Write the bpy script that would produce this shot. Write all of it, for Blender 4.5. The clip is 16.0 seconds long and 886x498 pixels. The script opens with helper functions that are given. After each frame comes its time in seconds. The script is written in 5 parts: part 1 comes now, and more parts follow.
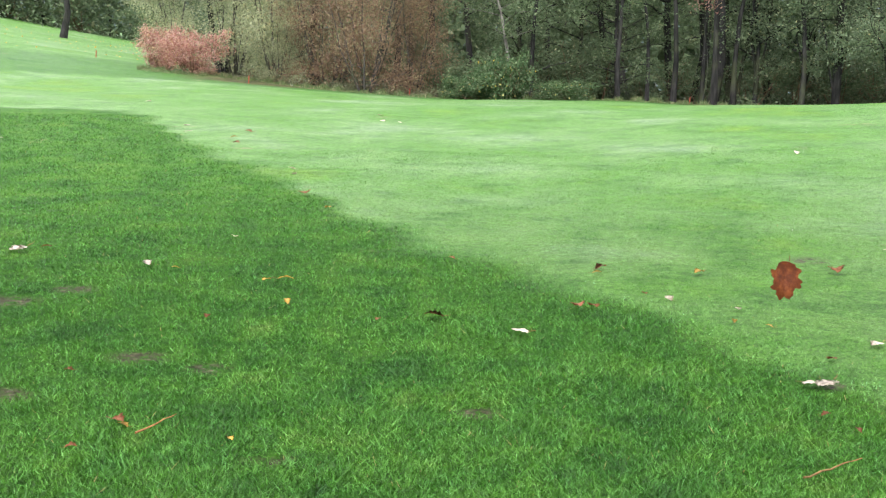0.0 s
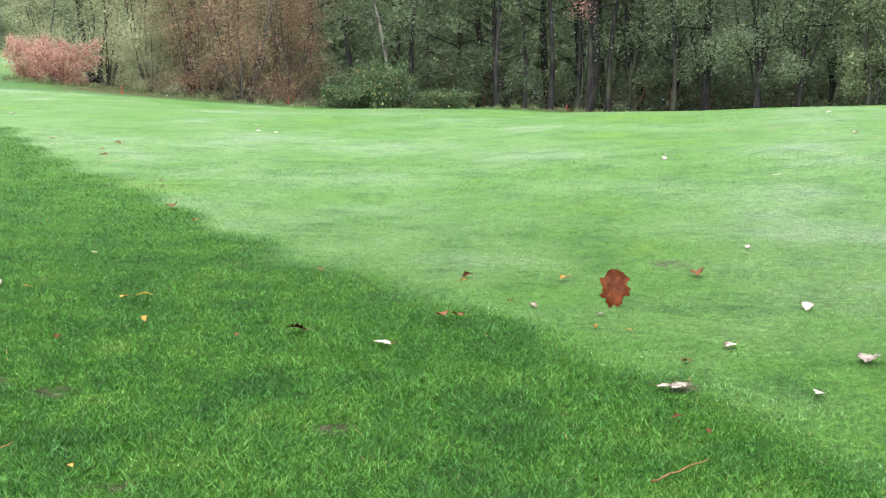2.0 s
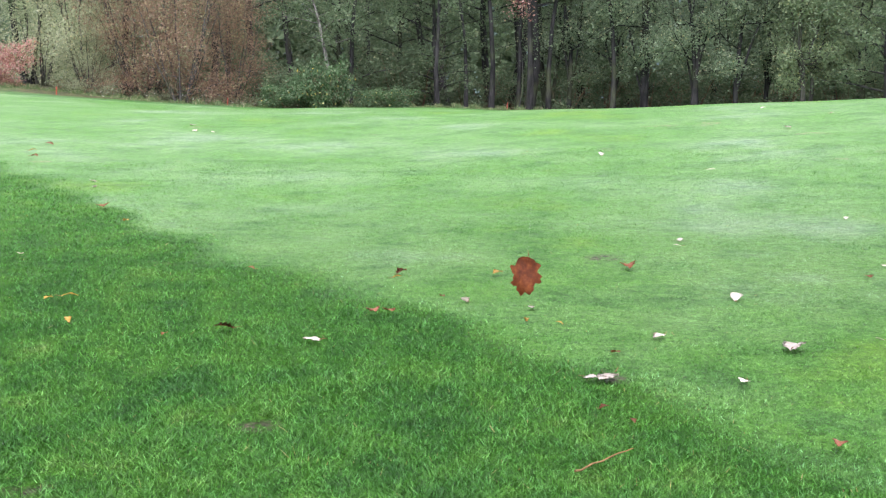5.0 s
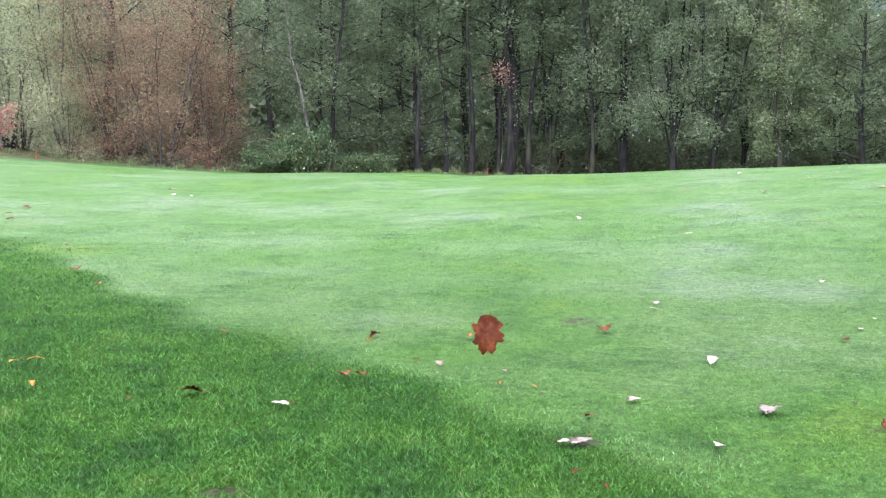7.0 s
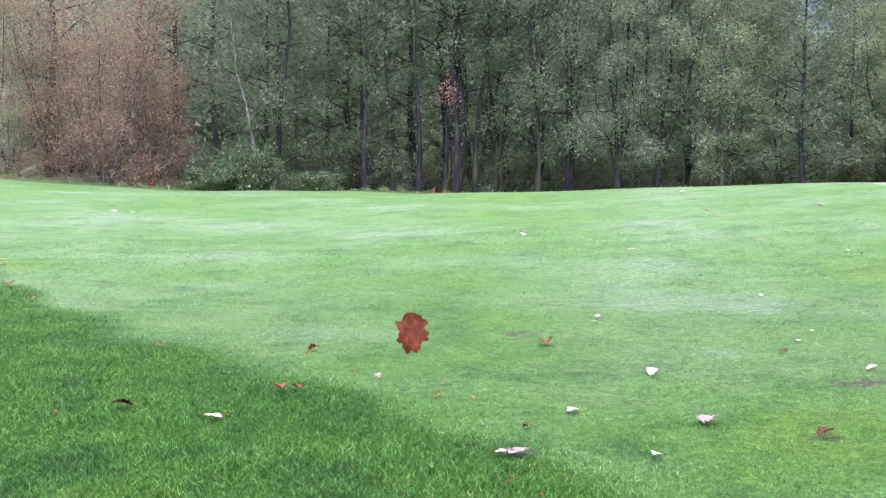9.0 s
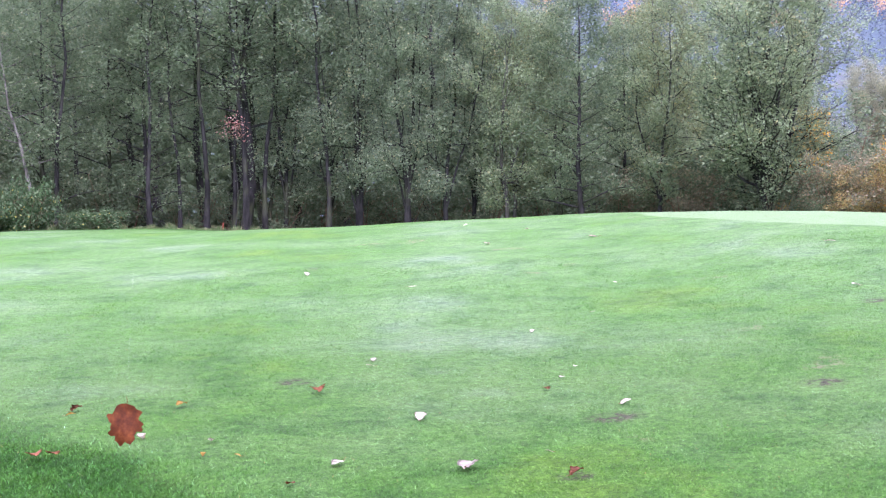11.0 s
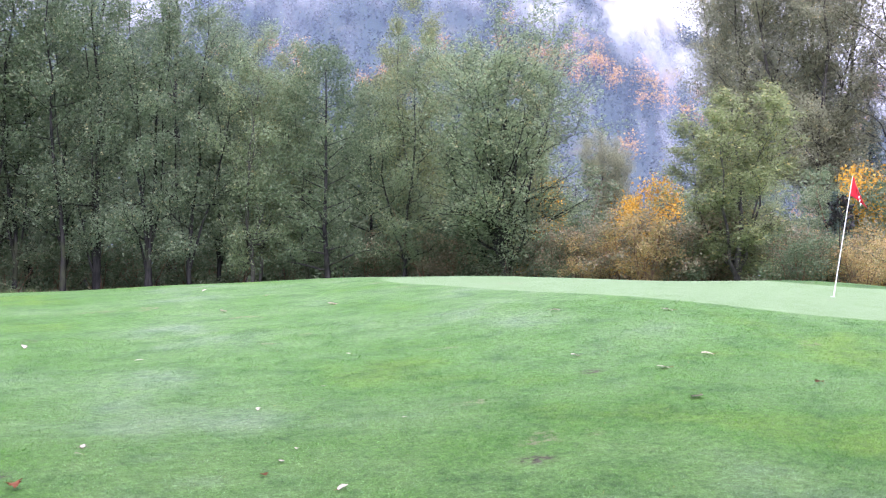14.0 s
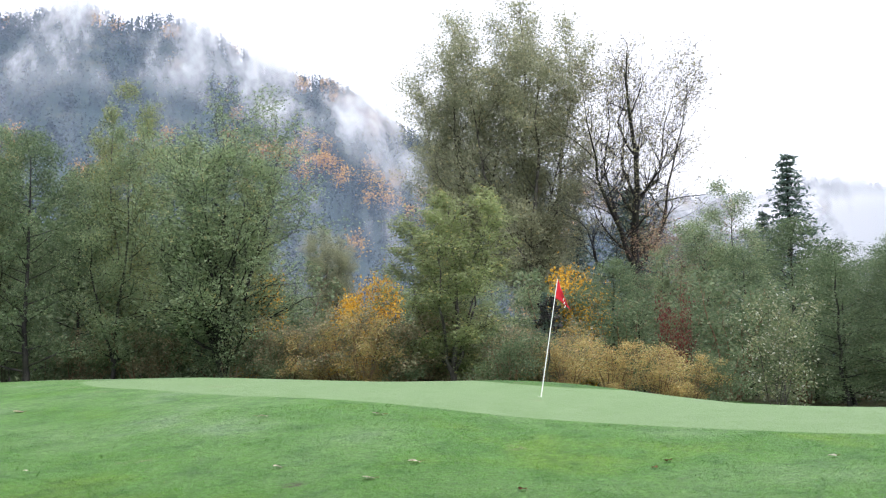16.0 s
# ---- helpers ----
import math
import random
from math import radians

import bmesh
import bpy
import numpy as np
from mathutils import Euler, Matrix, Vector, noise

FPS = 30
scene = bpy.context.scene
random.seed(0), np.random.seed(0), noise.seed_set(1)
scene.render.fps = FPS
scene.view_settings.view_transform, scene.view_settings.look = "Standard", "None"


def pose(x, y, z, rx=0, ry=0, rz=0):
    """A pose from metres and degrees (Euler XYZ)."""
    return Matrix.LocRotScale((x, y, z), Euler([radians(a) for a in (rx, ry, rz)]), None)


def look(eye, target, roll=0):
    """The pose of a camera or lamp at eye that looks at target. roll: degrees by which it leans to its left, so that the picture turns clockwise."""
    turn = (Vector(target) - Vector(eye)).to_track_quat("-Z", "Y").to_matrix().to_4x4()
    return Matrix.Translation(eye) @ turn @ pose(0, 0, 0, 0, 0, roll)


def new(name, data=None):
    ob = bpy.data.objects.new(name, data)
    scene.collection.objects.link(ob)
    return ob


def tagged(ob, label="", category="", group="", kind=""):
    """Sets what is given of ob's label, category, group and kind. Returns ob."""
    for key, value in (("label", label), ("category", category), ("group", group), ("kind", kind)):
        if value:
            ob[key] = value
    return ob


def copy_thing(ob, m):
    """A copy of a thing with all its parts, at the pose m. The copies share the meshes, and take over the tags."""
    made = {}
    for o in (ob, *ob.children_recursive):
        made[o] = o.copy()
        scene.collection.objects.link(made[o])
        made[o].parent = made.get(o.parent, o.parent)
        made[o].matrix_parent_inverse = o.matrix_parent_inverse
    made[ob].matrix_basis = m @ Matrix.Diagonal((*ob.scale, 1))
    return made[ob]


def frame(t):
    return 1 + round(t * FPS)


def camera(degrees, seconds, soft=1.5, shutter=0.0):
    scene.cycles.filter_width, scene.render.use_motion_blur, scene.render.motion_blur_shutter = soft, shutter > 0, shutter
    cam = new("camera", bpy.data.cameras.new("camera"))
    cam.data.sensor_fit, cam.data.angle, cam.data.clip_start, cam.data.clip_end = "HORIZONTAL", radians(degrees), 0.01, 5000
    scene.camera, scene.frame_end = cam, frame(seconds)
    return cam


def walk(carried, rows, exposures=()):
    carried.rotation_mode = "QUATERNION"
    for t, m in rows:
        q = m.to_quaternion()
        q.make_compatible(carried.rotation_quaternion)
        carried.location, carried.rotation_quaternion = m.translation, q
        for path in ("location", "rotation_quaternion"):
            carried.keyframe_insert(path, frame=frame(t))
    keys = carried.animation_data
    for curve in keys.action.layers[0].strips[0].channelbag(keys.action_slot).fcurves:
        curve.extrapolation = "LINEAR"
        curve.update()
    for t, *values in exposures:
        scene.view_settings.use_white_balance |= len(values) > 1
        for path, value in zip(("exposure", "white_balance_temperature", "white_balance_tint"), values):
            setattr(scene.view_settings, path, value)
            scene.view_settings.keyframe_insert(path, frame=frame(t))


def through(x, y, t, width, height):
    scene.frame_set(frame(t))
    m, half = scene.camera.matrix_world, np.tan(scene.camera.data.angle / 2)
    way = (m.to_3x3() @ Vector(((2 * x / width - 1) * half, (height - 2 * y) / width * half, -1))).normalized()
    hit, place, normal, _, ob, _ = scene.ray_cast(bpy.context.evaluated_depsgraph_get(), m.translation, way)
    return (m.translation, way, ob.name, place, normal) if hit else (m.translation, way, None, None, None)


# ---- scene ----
cam = camera(44.3, 16.0, soft=1.2)
PATH = [
    (0, (0.457, -0.158, 1.42), (0.299, 1.814, 1.126), 1.2),
    (0.5, (0.48, -0.138, 1.422), (0.352, 1.837, 1.13), 0.9),
    (1, (0.497, -0.135, 1.423), (0.398, 1.84, 1.128), 0.7),
    (1.5, (0.54, -0.109, 1.423), (0.501, 1.869, 1.13), 0.9),
    (2, (0.602, -0.092, 1.427), (0.651, 1.888, 1.152), 0.8),
    (2.5, (0.64, -0.081, 1.425), (0.736, 1.897, 1.147), 0.7),
    (3, (0.665, -0.07, 1.435), (0.8, 1.907, 1.167), 0.7),
    (3.5, (0.661, -0.078, 1.424), (0.78, 1.899, 1.145), 0.4),
    (4, (0.676, -0.073, 1.423), (0.815, 1.902, 1.142), 0.5),
    (4.2, (0.686, -0.074, 1.415), (0.838, 1.901, 1.135), 0.5),
    (6.3, (0.701, -0.038, 1.39), (0.843, 1.945, 1.17), 0.4),
    (6.5, (0.717, -0.033, 1.394), (0.873, 1.953, 1.208), 0.8),
    (7, (0.751, -0.012, 1.37), (0.934, 1.974, 1.215), 0.6),
    (7.5, (0.767, 0.008, 1.345), (0.975, 1.991, 1.191), 0.6),
    (8, (0.761, 0.013, 1.334), (0.937, 1.999, 1.185), 0.6),
    (8.5, (0.785, 0.046, 1.318), (0.971, 2.035, 1.215), 0.3),
    (9, (0.817, 0.043, 1.308), (1.094, 2.02, 1.191), 0.8),
    (9.5, (0.902, 0.066, 1.336), (1.333, 2.017, 1.25), 0.5),
    (10, (0.995, 0.067, 1.355), (1.562, 1.984, 1.299), 0.3),
    (10.2, (0.989, 0.051, 1.374), (1.58, 1.96, 1.305), 0.0),
    (12.3, (1.124, -0.11, 1.506), (1.901, 1.732, 1.477), 0.2),
    (12.5, (1.157, -0.093, 1.515), (1.98, 1.729, 1.479), 0.1),
    (13, (1.238, -0.053, 1.537), (2.171, 1.716, 1.52), 0.1),
    (13.5, (1.27, -0.028, 1.574), (2.296, 1.689, 1.59), -0.3),
    (14, (1.273, -0.034, 1.601), (2.32, 1.67, 1.646), -0.1),
    (14.5, (1.415, 0.035, 1.633), (2.53, 1.693, 1.722), -0.1),
    (15, (1.677, 0.215, 1.62), (2.963, 1.741, 1.752), 0.1),
    (15.5, (1.706, 0.184, 1.635), (3.077, 1.63, 1.805), 0.0),
    (16, (1.776, 0.212, 1.696), (3.204, 1.596, 1.915), -0.5),
]
EXPOSURES = [(0, 1.90, 6600, 13), (4, 1.94, 6200, 19), (7, 1.96, 5950, 27), (9.5, 2.04, 5750, 38), (12.5, 2.10, 5650, 44), (13.5, 1.88, 5750, 39), (14.5, 1.75, 5950, 31), (15.3, 1.54, 6250, 22), (16, 1.18, 6350, 15)]
walk(cam, [(t, look(eye, target, roll)) for t, eye, target, roll in PATH], EXPOSURES)

# ---- sky and light: an overcast autumn morning ----
SUN_EL, SUN_AZ = radians(62), radians(185)
world = bpy.data.worlds.new("overcast_sky")
scene.world = world
world.use_nodes = True
wt = world.node_tree
wt.nodes.clear()
w_out = wt.nodes.new("ShaderNodeOutputWorld")
w_sky = wt.nodes.new("ShaderNodeTexSky")
w_sky.sky_type, w_sky.sun_disc = "NISHITA", False
w_sky.sun_elevation, w_sky.sun_rotation = SUN_EL, SUN_AZ
w_bg = wt.nodes.new("ShaderNodeBackground")
w_bg.inputs["Strength"].default_value = 0.10
w_cloud = wt.nodes.new("ShaderNodeBackground")
w_noise = wt.nodes.new("ShaderNodeTexNoise")
w_noise.inputs["Scale"].default_value, w_noise.inputs["Detail"].default_value = 2.2, 5.0
w_ramp = wt.nodes.new("ShaderNodeValToRGB")
w_ramp.color_ramp.elements[0].position, w_ramp.color_ramp.elements[0].color = 0.3, (0.80, 0.83, 0.88, 1)
w_ramp.color_ramp.elements[1].position, w_ramp.color_ramp.elements[1].color = 0.7, (1.0, 1.0, 1.0, 1)
w_cloud.inputs["Strength"].default_value = 1.0
w_mix = wt.nodes.new("ShaderNodeMixShader")
w_mix.inputs[0].default_value = 0.88
wt.links.new(w_noise.outputs["Fac"], w_ramp.inputs["Fac"])
wt.links.new(w_ramp.outputs["Color"], w_cloud.inputs["Color"])
wt.links.new(w_sky.outputs["Color"], w_bg.inputs["Color"])
wt.links.new(w_bg.outputs[0], w_mix.inputs[1])
wt.links.new(w_cloud.outputs[0], w_mix.inputs[2])
wt.links.new(w_mix.outputs[0], w_out.inputs["Surface"])
sun = new("sun", bpy.data.lights.new("sun", "SUN"))
sun.data.energy, sun.data.angle, sun.data.color = 1.3, radians(40), (1.0, 0.97, 0.92)
sun.matrix_world = pose(0, 0, 60, 90 - 62, 0, -5)


# ---- materials ----
def link(nt, a, b):
    nt.links.new(a, b)


def put(nt, socket, value):
    if hasattr(value, "is_output"):
        nt.links.new(value, socket)
    elif isinstance(value, (tuple, list)) and len(value) == 3 and socket.type == "RGBA":
        socket.default_value = (*value, 1)
    else:
        socket.default_value = value


def n_noise(nt, vec, scale, detail=3.0, rough=0.55):
    n = nt.nodes.new("ShaderNodeTexNoise")
    n.inputs["Scale"].default_value, n.inputs["Detail"].default_value, n.inputs["Roughness"].default_value = scale, detail, rough
    if vec is not None:
        link(nt, vec, n.inputs["Vector"])
    return n.outputs["Fac"]


def n_ramp(nt, fac, stops):
    n = nt.nodes.new("ShaderNodeValToRGB")
    els = n.color_ramp.elements
    while len(els) < len(stops):
        els.new(0.5)
    for el, (p, c) in zip(els, stops):
        el.position = p
        el.color = (*c, 1) if isinstance(c, (tuple, list)) else (c, c, c, 1)
    link(nt, fac, n.inputs["Fac"])
    return n.outputs["Color"]


def n_mix(nt, fac, a, b, blend="MIX"):
    n = nt.nodes.new("ShaderNodeMix")
    n.data_type, n.blend_type = "RGBA", blend
    put(nt, n.inputs[0], fac)
    put(nt, n.inputs[6], a)
    put(nt, n.inputs[7], b)
    return n.outputs[2]


def n_math(nt, op, a, b=0.0, c=0.0, clamp=False):
    n = nt.nodes.new("ShaderNodeMath")
    n.operation, n.use_clamp = op, clamp
    for i, v in enumerate((a, b, c)):
        put(nt, n.inputs[i], v)
    return n.outputs[0]


def n_step(nt, v, lo, hi):
    n = nt.nodes.new("ShaderNodeMapRange")
    n.interpolation_type = "SMOOTHSTEP"
    put(nt, n.inputs[0], v)
    n.inputs[1].default_value, n.inputs[2].default_value = lo, hi
    return n.outputs[0]


def n_bump(nt, height, strength, distance):
    n = nt.nodes.new("ShaderNodeBump")
    n.inputs["Strength"].default_value, n.inputs["Distance"].default_value = strength, distance
    link(nt, height, n.inputs["Height"])
    return n.outputs["Normal"]


def material(name, rough=0.7, spec=0.4):
    m = bpy.data.materials.new(name)
    m.use_nodes = True
    nt = m.node_tree
    b = nt.nodes["Principled BSDF"]
    b.inputs["Roughness"].default_value = rough
    b.inputs["Specular IOR Level"].default_value = spec
    return m, nt, b


def world_pos(nt):
    return nt.nodes.new("ShaderNodeNewGeometry").outputs["Position"]


def island(nt):
    return nt.nodes.new("ShaderNodeNewGeometry").outputs["Random Per Island"]


def leaf_material(name, stops, through=0.46, rough=0.55, patch=0.7):
    """Foliage: each leaf takes a tone of its own, whole branches drift in tone, light passes through."""
    m, nt, b = material(name, rough, 0.28)
    col = n_ramp(nt, island(nt), stops)
    drift = n_noise(nt, world_pos(nt), 1.1, 4.0, 0.65)
    col = n_mix(nt, patch, col, n_mix(nt, 1.0, col, n_ramp(nt, drift, [(0.35, (0.66, 0.68, 0.7)), (0.5, (1, 1, 1)), (0.68, (1.14, 1.13, 1.0))]), "MULTIPLY"))
    link(nt, col, b.inputs["Base Color"])
    tr = nt.nodes.new("ShaderNodeBsdfTranslucent")
    link(nt, col, tr.inputs["Color"])
    mx = nt.nodes.new("ShaderNodeMixShader")
    mx.inputs[0].default_value = through
    link(nt, b.outputs[0], mx.inputs[1])
    link(nt, tr.outputs[0], mx.inputs[2])
    link(nt, mx.outputs[0], nt.nodes["Material Output"].inputs["Surface"])
    return m


def bark_material(name, dark, light, scale=6.0):
    m, nt, b = material(name, 0.85, 0.2)
    p = world_pos(nt)
    st = nt.nodes.new("ShaderNodeMapping")
    st.inputs["Scale"].default_value = (1, 1, 0.25)
    link(nt, p, st.inputs["Vector"])
    n1 = n_noise(nt, st.outputs[0], scale, 5.0, 0.65)
    n2 = n_noise(nt, p, 0.9, 2.0)
    col = n_mix(nt, n_step(nt, n1, 0.35, 0.65), dark, light)
    moss = n_mix(nt, n_math(nt, "MULTIPLY", n_step(nt, n2, 0.5, 0.7), 0.5), col, (0.06, 0.075, 0.03))
    link(nt, moss, b.inputs["Base Color"])
    link(nt, n_bump(nt, n1, 0.6, 0.03), b.inputs["Normal"])
    return m


# ---- the lie of the land ----
def smooth(v, lo, hi):
    t = np.clip((v - lo) / (hi - lo), 0, 1)
    return t * t * (3 - 2 * t)


HUB = (1.0, 0.0)
GREEN = (18.05, 12.41, 4.93, 11.0, 20.5)  # centre, half axes, turn in degrees


def ground_z(x, y):
    """Height of the ground: level by the path, rising to a raised green, woods beyond it a little lower, a hillside to the west."""
    x, y = np.asarray(x, float), np.asarray(y, float)
    dx, dy = x - HUB[0], y - HUB[1]
    r, az = np.hypot(dx, dy), np.degrees(np.arctan2(dx, dy))
    crest = 0.98 + 0.56 * np.exp(-((az - 32) / 20) ** 2)
    far = 23.0 - 6.0 * smooth(az, 22, 48) + 3 * smooth(-az, -12, 10)
    u = r / far
    rise = crest * u ** 2 / (1 + u ** 12) ** (1 / 6)
    lip = 0.22 * np.exp(-((az - 51) / 6.5) ** 2 - ((r - 24) / 2.6) ** 2)
    back = -0.35 * smooth(r, 27, 40) * smooth(az, 2, 14)
    west = 0.043 * np.maximum(0, -x - 3) ** 1.3 * smooth(y, 22, 50) * (1 - 0.5 * smooth(r, 120, 300))
    small = 0.02 * np.sin(x * 1.1 + 0.6 * y) * np.sin(0.9 * y - 0.4 * x) * smooth(r, 2, 6)
    dip = -0.42 * smooth(az, 54, 66) * smooth(r, 20, 29) * (1 - smooth(az, 95, 120))
    return rise + lip + back + west + small + dip


def green_edge(x, y):
    """Below 1 on the putting green."""
    c, s = math.cos(radians(GREEN[4])), math.sin(radians(GREEN[4]))
    dx, dy = x - GREEN[0], y - GREEN[1]
    return np.hypot((c * dx + s * dy) / GREEN[2], (-s * dx + c * dy) / GREEN[3])


def rough_side(x, y):
    """Below 0 in the long grass, above 0 on the mown apron: metres from the mowing line."""
    return np.maximum((x + 0.57 * y - 4.83) / 1.151, y + 0.03 * x - 21.9)


BARE = [(-1.5, 5.09, 0.22), (-2.7, 6.1, 0.27), (-2.45, 6.5, 0.2), (-1.85, 4.35, 0.2), (2.6, 8.3, 0.23), (4.27, 6.22, 0.25), (5.94, 6.28, 0.23), (-1.1, 4.95, 0.17), (1.9, 4.95, 0.12), (3.44, 5.04, 0.14), (0.25, 4.4, 0.16), (-0.5, 3.7, 0.14), (8.55, 8.86, 0.2)]


def mesh_of(name, verts, faces, mats, smooth_faces=False, index=None):
    """A mesh from arrays of vertices and equal-sided faces."""
    verts, faces = np.asarray(verts, np.float32), np.asarray(faces, np.int32)
    me = bpy.data.meshes.new(name)
    k = faces.shape[1]
    me.vertices.add(len(verts))
    me.vertices.foreach_set("co", verts.ravel())
    me.loops.add(faces.size)
    me.loops.foreach_set("vertex_index", faces.ravel())
    me.polygons.add(len(faces))
    me.polygons.foreach_set("loop_start", np.arange(0, faces.size, k, dtype=np.int32))
    for m in mats:
        me.materials.append(m)
    if index is not None:
        me.polygons.foreach_set("material_index", np.asarray(index, np.int32))
    if smooth_faces:
        me.polygons.foreach_set("use_smooth", np.ones(len(faces), bool))
    me.update(calc_edges=True)
    me.validate()
    return me


def grass_colours(nt, p):
    """Tones of the turf by zone: long grass, apron, green; with mowing drift, worn and pale patches."""
    sep = nt.nodes.new("ShaderNodeSeparateXYZ")
    link(nt, p, sep.inputs[0])
    x, y = sep.outputs["X"], sep.outputs["Y"]
    wob = n_math(nt, "MULTIPLY", n_math(nt, "MULTIPLY", n_math(nt, "SINE", n_math(nt, "MULTIPLY_ADD", x, 2.3, n_math(nt, "MULTIPLY", y, -1.1))), n_math(nt, "SINE", n_math(nt, "MULTIPLY_ADD", y, 1.7, n_math(nt, "MULTIPLY", x, 0.4)))), 0.22)
    one = n_math(nt, "DIVIDE", n_math(nt, "SUBTRACT", n_math(nt, "MULTIPLY_ADD", y, 0.57, x), 4.83), 1.151)
    two = n_math(nt, "SUBTRACT", n_math(nt, "MULTIPLY_ADD", x, 0.03, y), 21.9)
    side = n_math(nt, "MAXIMUM", one, two)
    apron = n_step(nt, n_math(nt, "ADD", side, wob), -0.28, 0.12)
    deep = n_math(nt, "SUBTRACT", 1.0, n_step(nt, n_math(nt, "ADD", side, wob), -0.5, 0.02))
    hx, hy = n_math(nt, "SUBTRACT", x, HUB[0]), n_math(nt, "SUBTRACT", y, HUB[1])
    dist = n_math(nt, "SQRT", n_math(nt, "ADD", n_math(nt, "MULTIPLY", hx, hx), n_math(nt, "MULTIPLY", hy, hy)))
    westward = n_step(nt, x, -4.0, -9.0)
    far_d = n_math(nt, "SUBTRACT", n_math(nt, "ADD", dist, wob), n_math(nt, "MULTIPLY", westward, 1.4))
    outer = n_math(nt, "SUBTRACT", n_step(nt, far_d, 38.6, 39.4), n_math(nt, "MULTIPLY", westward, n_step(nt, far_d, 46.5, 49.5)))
    c, s = math.cos(radians(GREEN[4])), math.sin(radians(GREEN[4]))
    gx, gy = n_math(nt, "SUBTRACT", x, GREEN[0]), n_math(nt, "SUBTRACT", y, GREEN[1])
    ga = n_math(nt, "DIVIDE", n_math(nt, "ADD", n_math(nt, "MULTIPLY", gx, c), n_math(nt, "MULTIPLY", gy, s)), GREEN[2])
    gb = n_math(nt, "DIVIDE", n_math(nt, "ADD", n_math(nt, "MULTIPLY", gx, -s), n_math(nt, "MULTIPLY", gy, c)), GREEN[3])
    ge = n_math(nt, "SQRT", n_math(nt, "ADD", n_math(nt, "MULTIPLY", ga, ga), n_math(nt, "MULTIPLY", gb, gb)))
    ongreen = n_math(nt, "SUBTRACT", 1.0, n_step(nt, ge, 0.985, 1.01))
    big, mid = n_noise(nt, p, 0.33, 4.0, 0.6), n_noise(nt, p, 1.7, 5.0, 0.6)
    tuft = n_noise(nt, p, 7.0, 4.0, 0.65)
    long_g = n_ramp(nt, n_math(nt, "MULTIPLY_ADD", tuft, 0.4, n_math(nt, "MULTIPLY", mid, 0.6)),
                    [(0.34, (0.022, 0.074, 0.012)), (0.46, (0.037, 0.118, 0.015)), (0.58, (0.056, 0.150, 0.018)), (0.68, (0.090, 0.164, 0.028))])
    short_g = n_ramp(nt, big, [(0.32, (0.098, 0.205, 0.026)), (0.42, (0.074, 0.188, 0.034)), (0.56, (0.104, 0.212, 0.062)), (0.68, (0.148, 0.238, 0.120))])
    worn = n_ramp(nt, n_math(nt, "MULTIPLY_ADD", tuft, 0.35, n_math(nt, "MULTIPLY", mid, 0.65)), [(0.36, (0.60, 0.68, 0.66)), (0.43, (0.80, 0.86, 0.82)), (0.49, (1.0, 1.0, 1.0)), (0.57, (1.12, 1.08, 1.08)), (0.67, (1.28, 1.15, 1.24))])
    short_g = n_mix(nt, 1.0, short_g, worn, "MULTIPLY")
    green_g = n_ramp(nt, mid, [(0.3, (0.165, 0.275, 0.112)), (0.7, (0.205, 0.315, 0.148))])
    col = n_mix(nt, apron, long_g, short_g)
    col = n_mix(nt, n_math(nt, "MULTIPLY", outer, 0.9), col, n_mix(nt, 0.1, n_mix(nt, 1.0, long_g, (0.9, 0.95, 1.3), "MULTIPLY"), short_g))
    col = n_mix(nt, ongreen, col, green_g)
    # the mound of longer grass behind the flag
    ux, uy = n_math(nt, "SUBTRACT", x, 20.23), n_math(nt, "SUBTRACT", y, 14.86)
    ut = n_math(nt, "DIVIDE", n_math(nt, "MULTIPLY_ADD", ux, 0.611, n_math(nt, "MULTIPLY", uy, -0.791)), 1.7)
    ur = n_math(nt, "DIVIDE", n_math(nt, "MULTIPLY_ADD", ux, 0.791, n_math(nt, "MULTIPLY", uy, 0.611)), 1.9)
    mound = n_math(nt, "SUBTRACT", 1.0, n_step(nt, n_math(nt, "SQRT", n_math(nt, "ADD", n_math(nt, "MULTIPLY", ut, ut), n_math(nt, "MULTIPLY", ur, ur))), 0.92, 1.04))
    col = n_mix(nt, mound, col, n_mix(nt, 0.25, long_g, short_g))
    return col, dist, ongreen, (x, y), deep


turf, nt, b = material("turf", 0.66, 0.2)
p = world_pos(nt)
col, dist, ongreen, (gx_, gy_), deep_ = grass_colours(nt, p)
fine = n_math(nt, "MULTIPLY_ADD", n_noise(nt, p, 150.0, 3.0, 0.7), 0.5, n_math(nt, "MULTIPLY", n_noise(nt, p, 38.0, 4.0, 0.75), 0.5))
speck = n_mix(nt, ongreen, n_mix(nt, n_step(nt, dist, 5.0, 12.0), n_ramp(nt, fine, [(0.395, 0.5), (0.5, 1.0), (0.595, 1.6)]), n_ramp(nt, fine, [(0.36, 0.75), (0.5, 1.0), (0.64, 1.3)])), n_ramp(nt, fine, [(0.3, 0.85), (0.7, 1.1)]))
col = n_mix(nt, 1.0, col, speck, "MULTIPLY")
mottle = n_ramp(nt, n_noise(nt, p, 15.0, 5.0, 0.8), [(0.36, 0.64), (0.5, 1.0), (0.64, 1.4)])
col = n_mix(nt, n_math(nt, "SUBTRACT", 1.0, ongreen), col, n_mix(nt, 1.0, col, mottle, "MULTIPLY"))
# Dark thatch plus shade between the near blades, painted into the turf colour
thatch_shade = n_mix(nt, n_step(nt, dist, 7.0, 14.0), n_mix(nt, deep_, (0.66, 0.68, 0.6), (0.48, 0.55, 0.44)), (0.86, 0.87, 0.86))
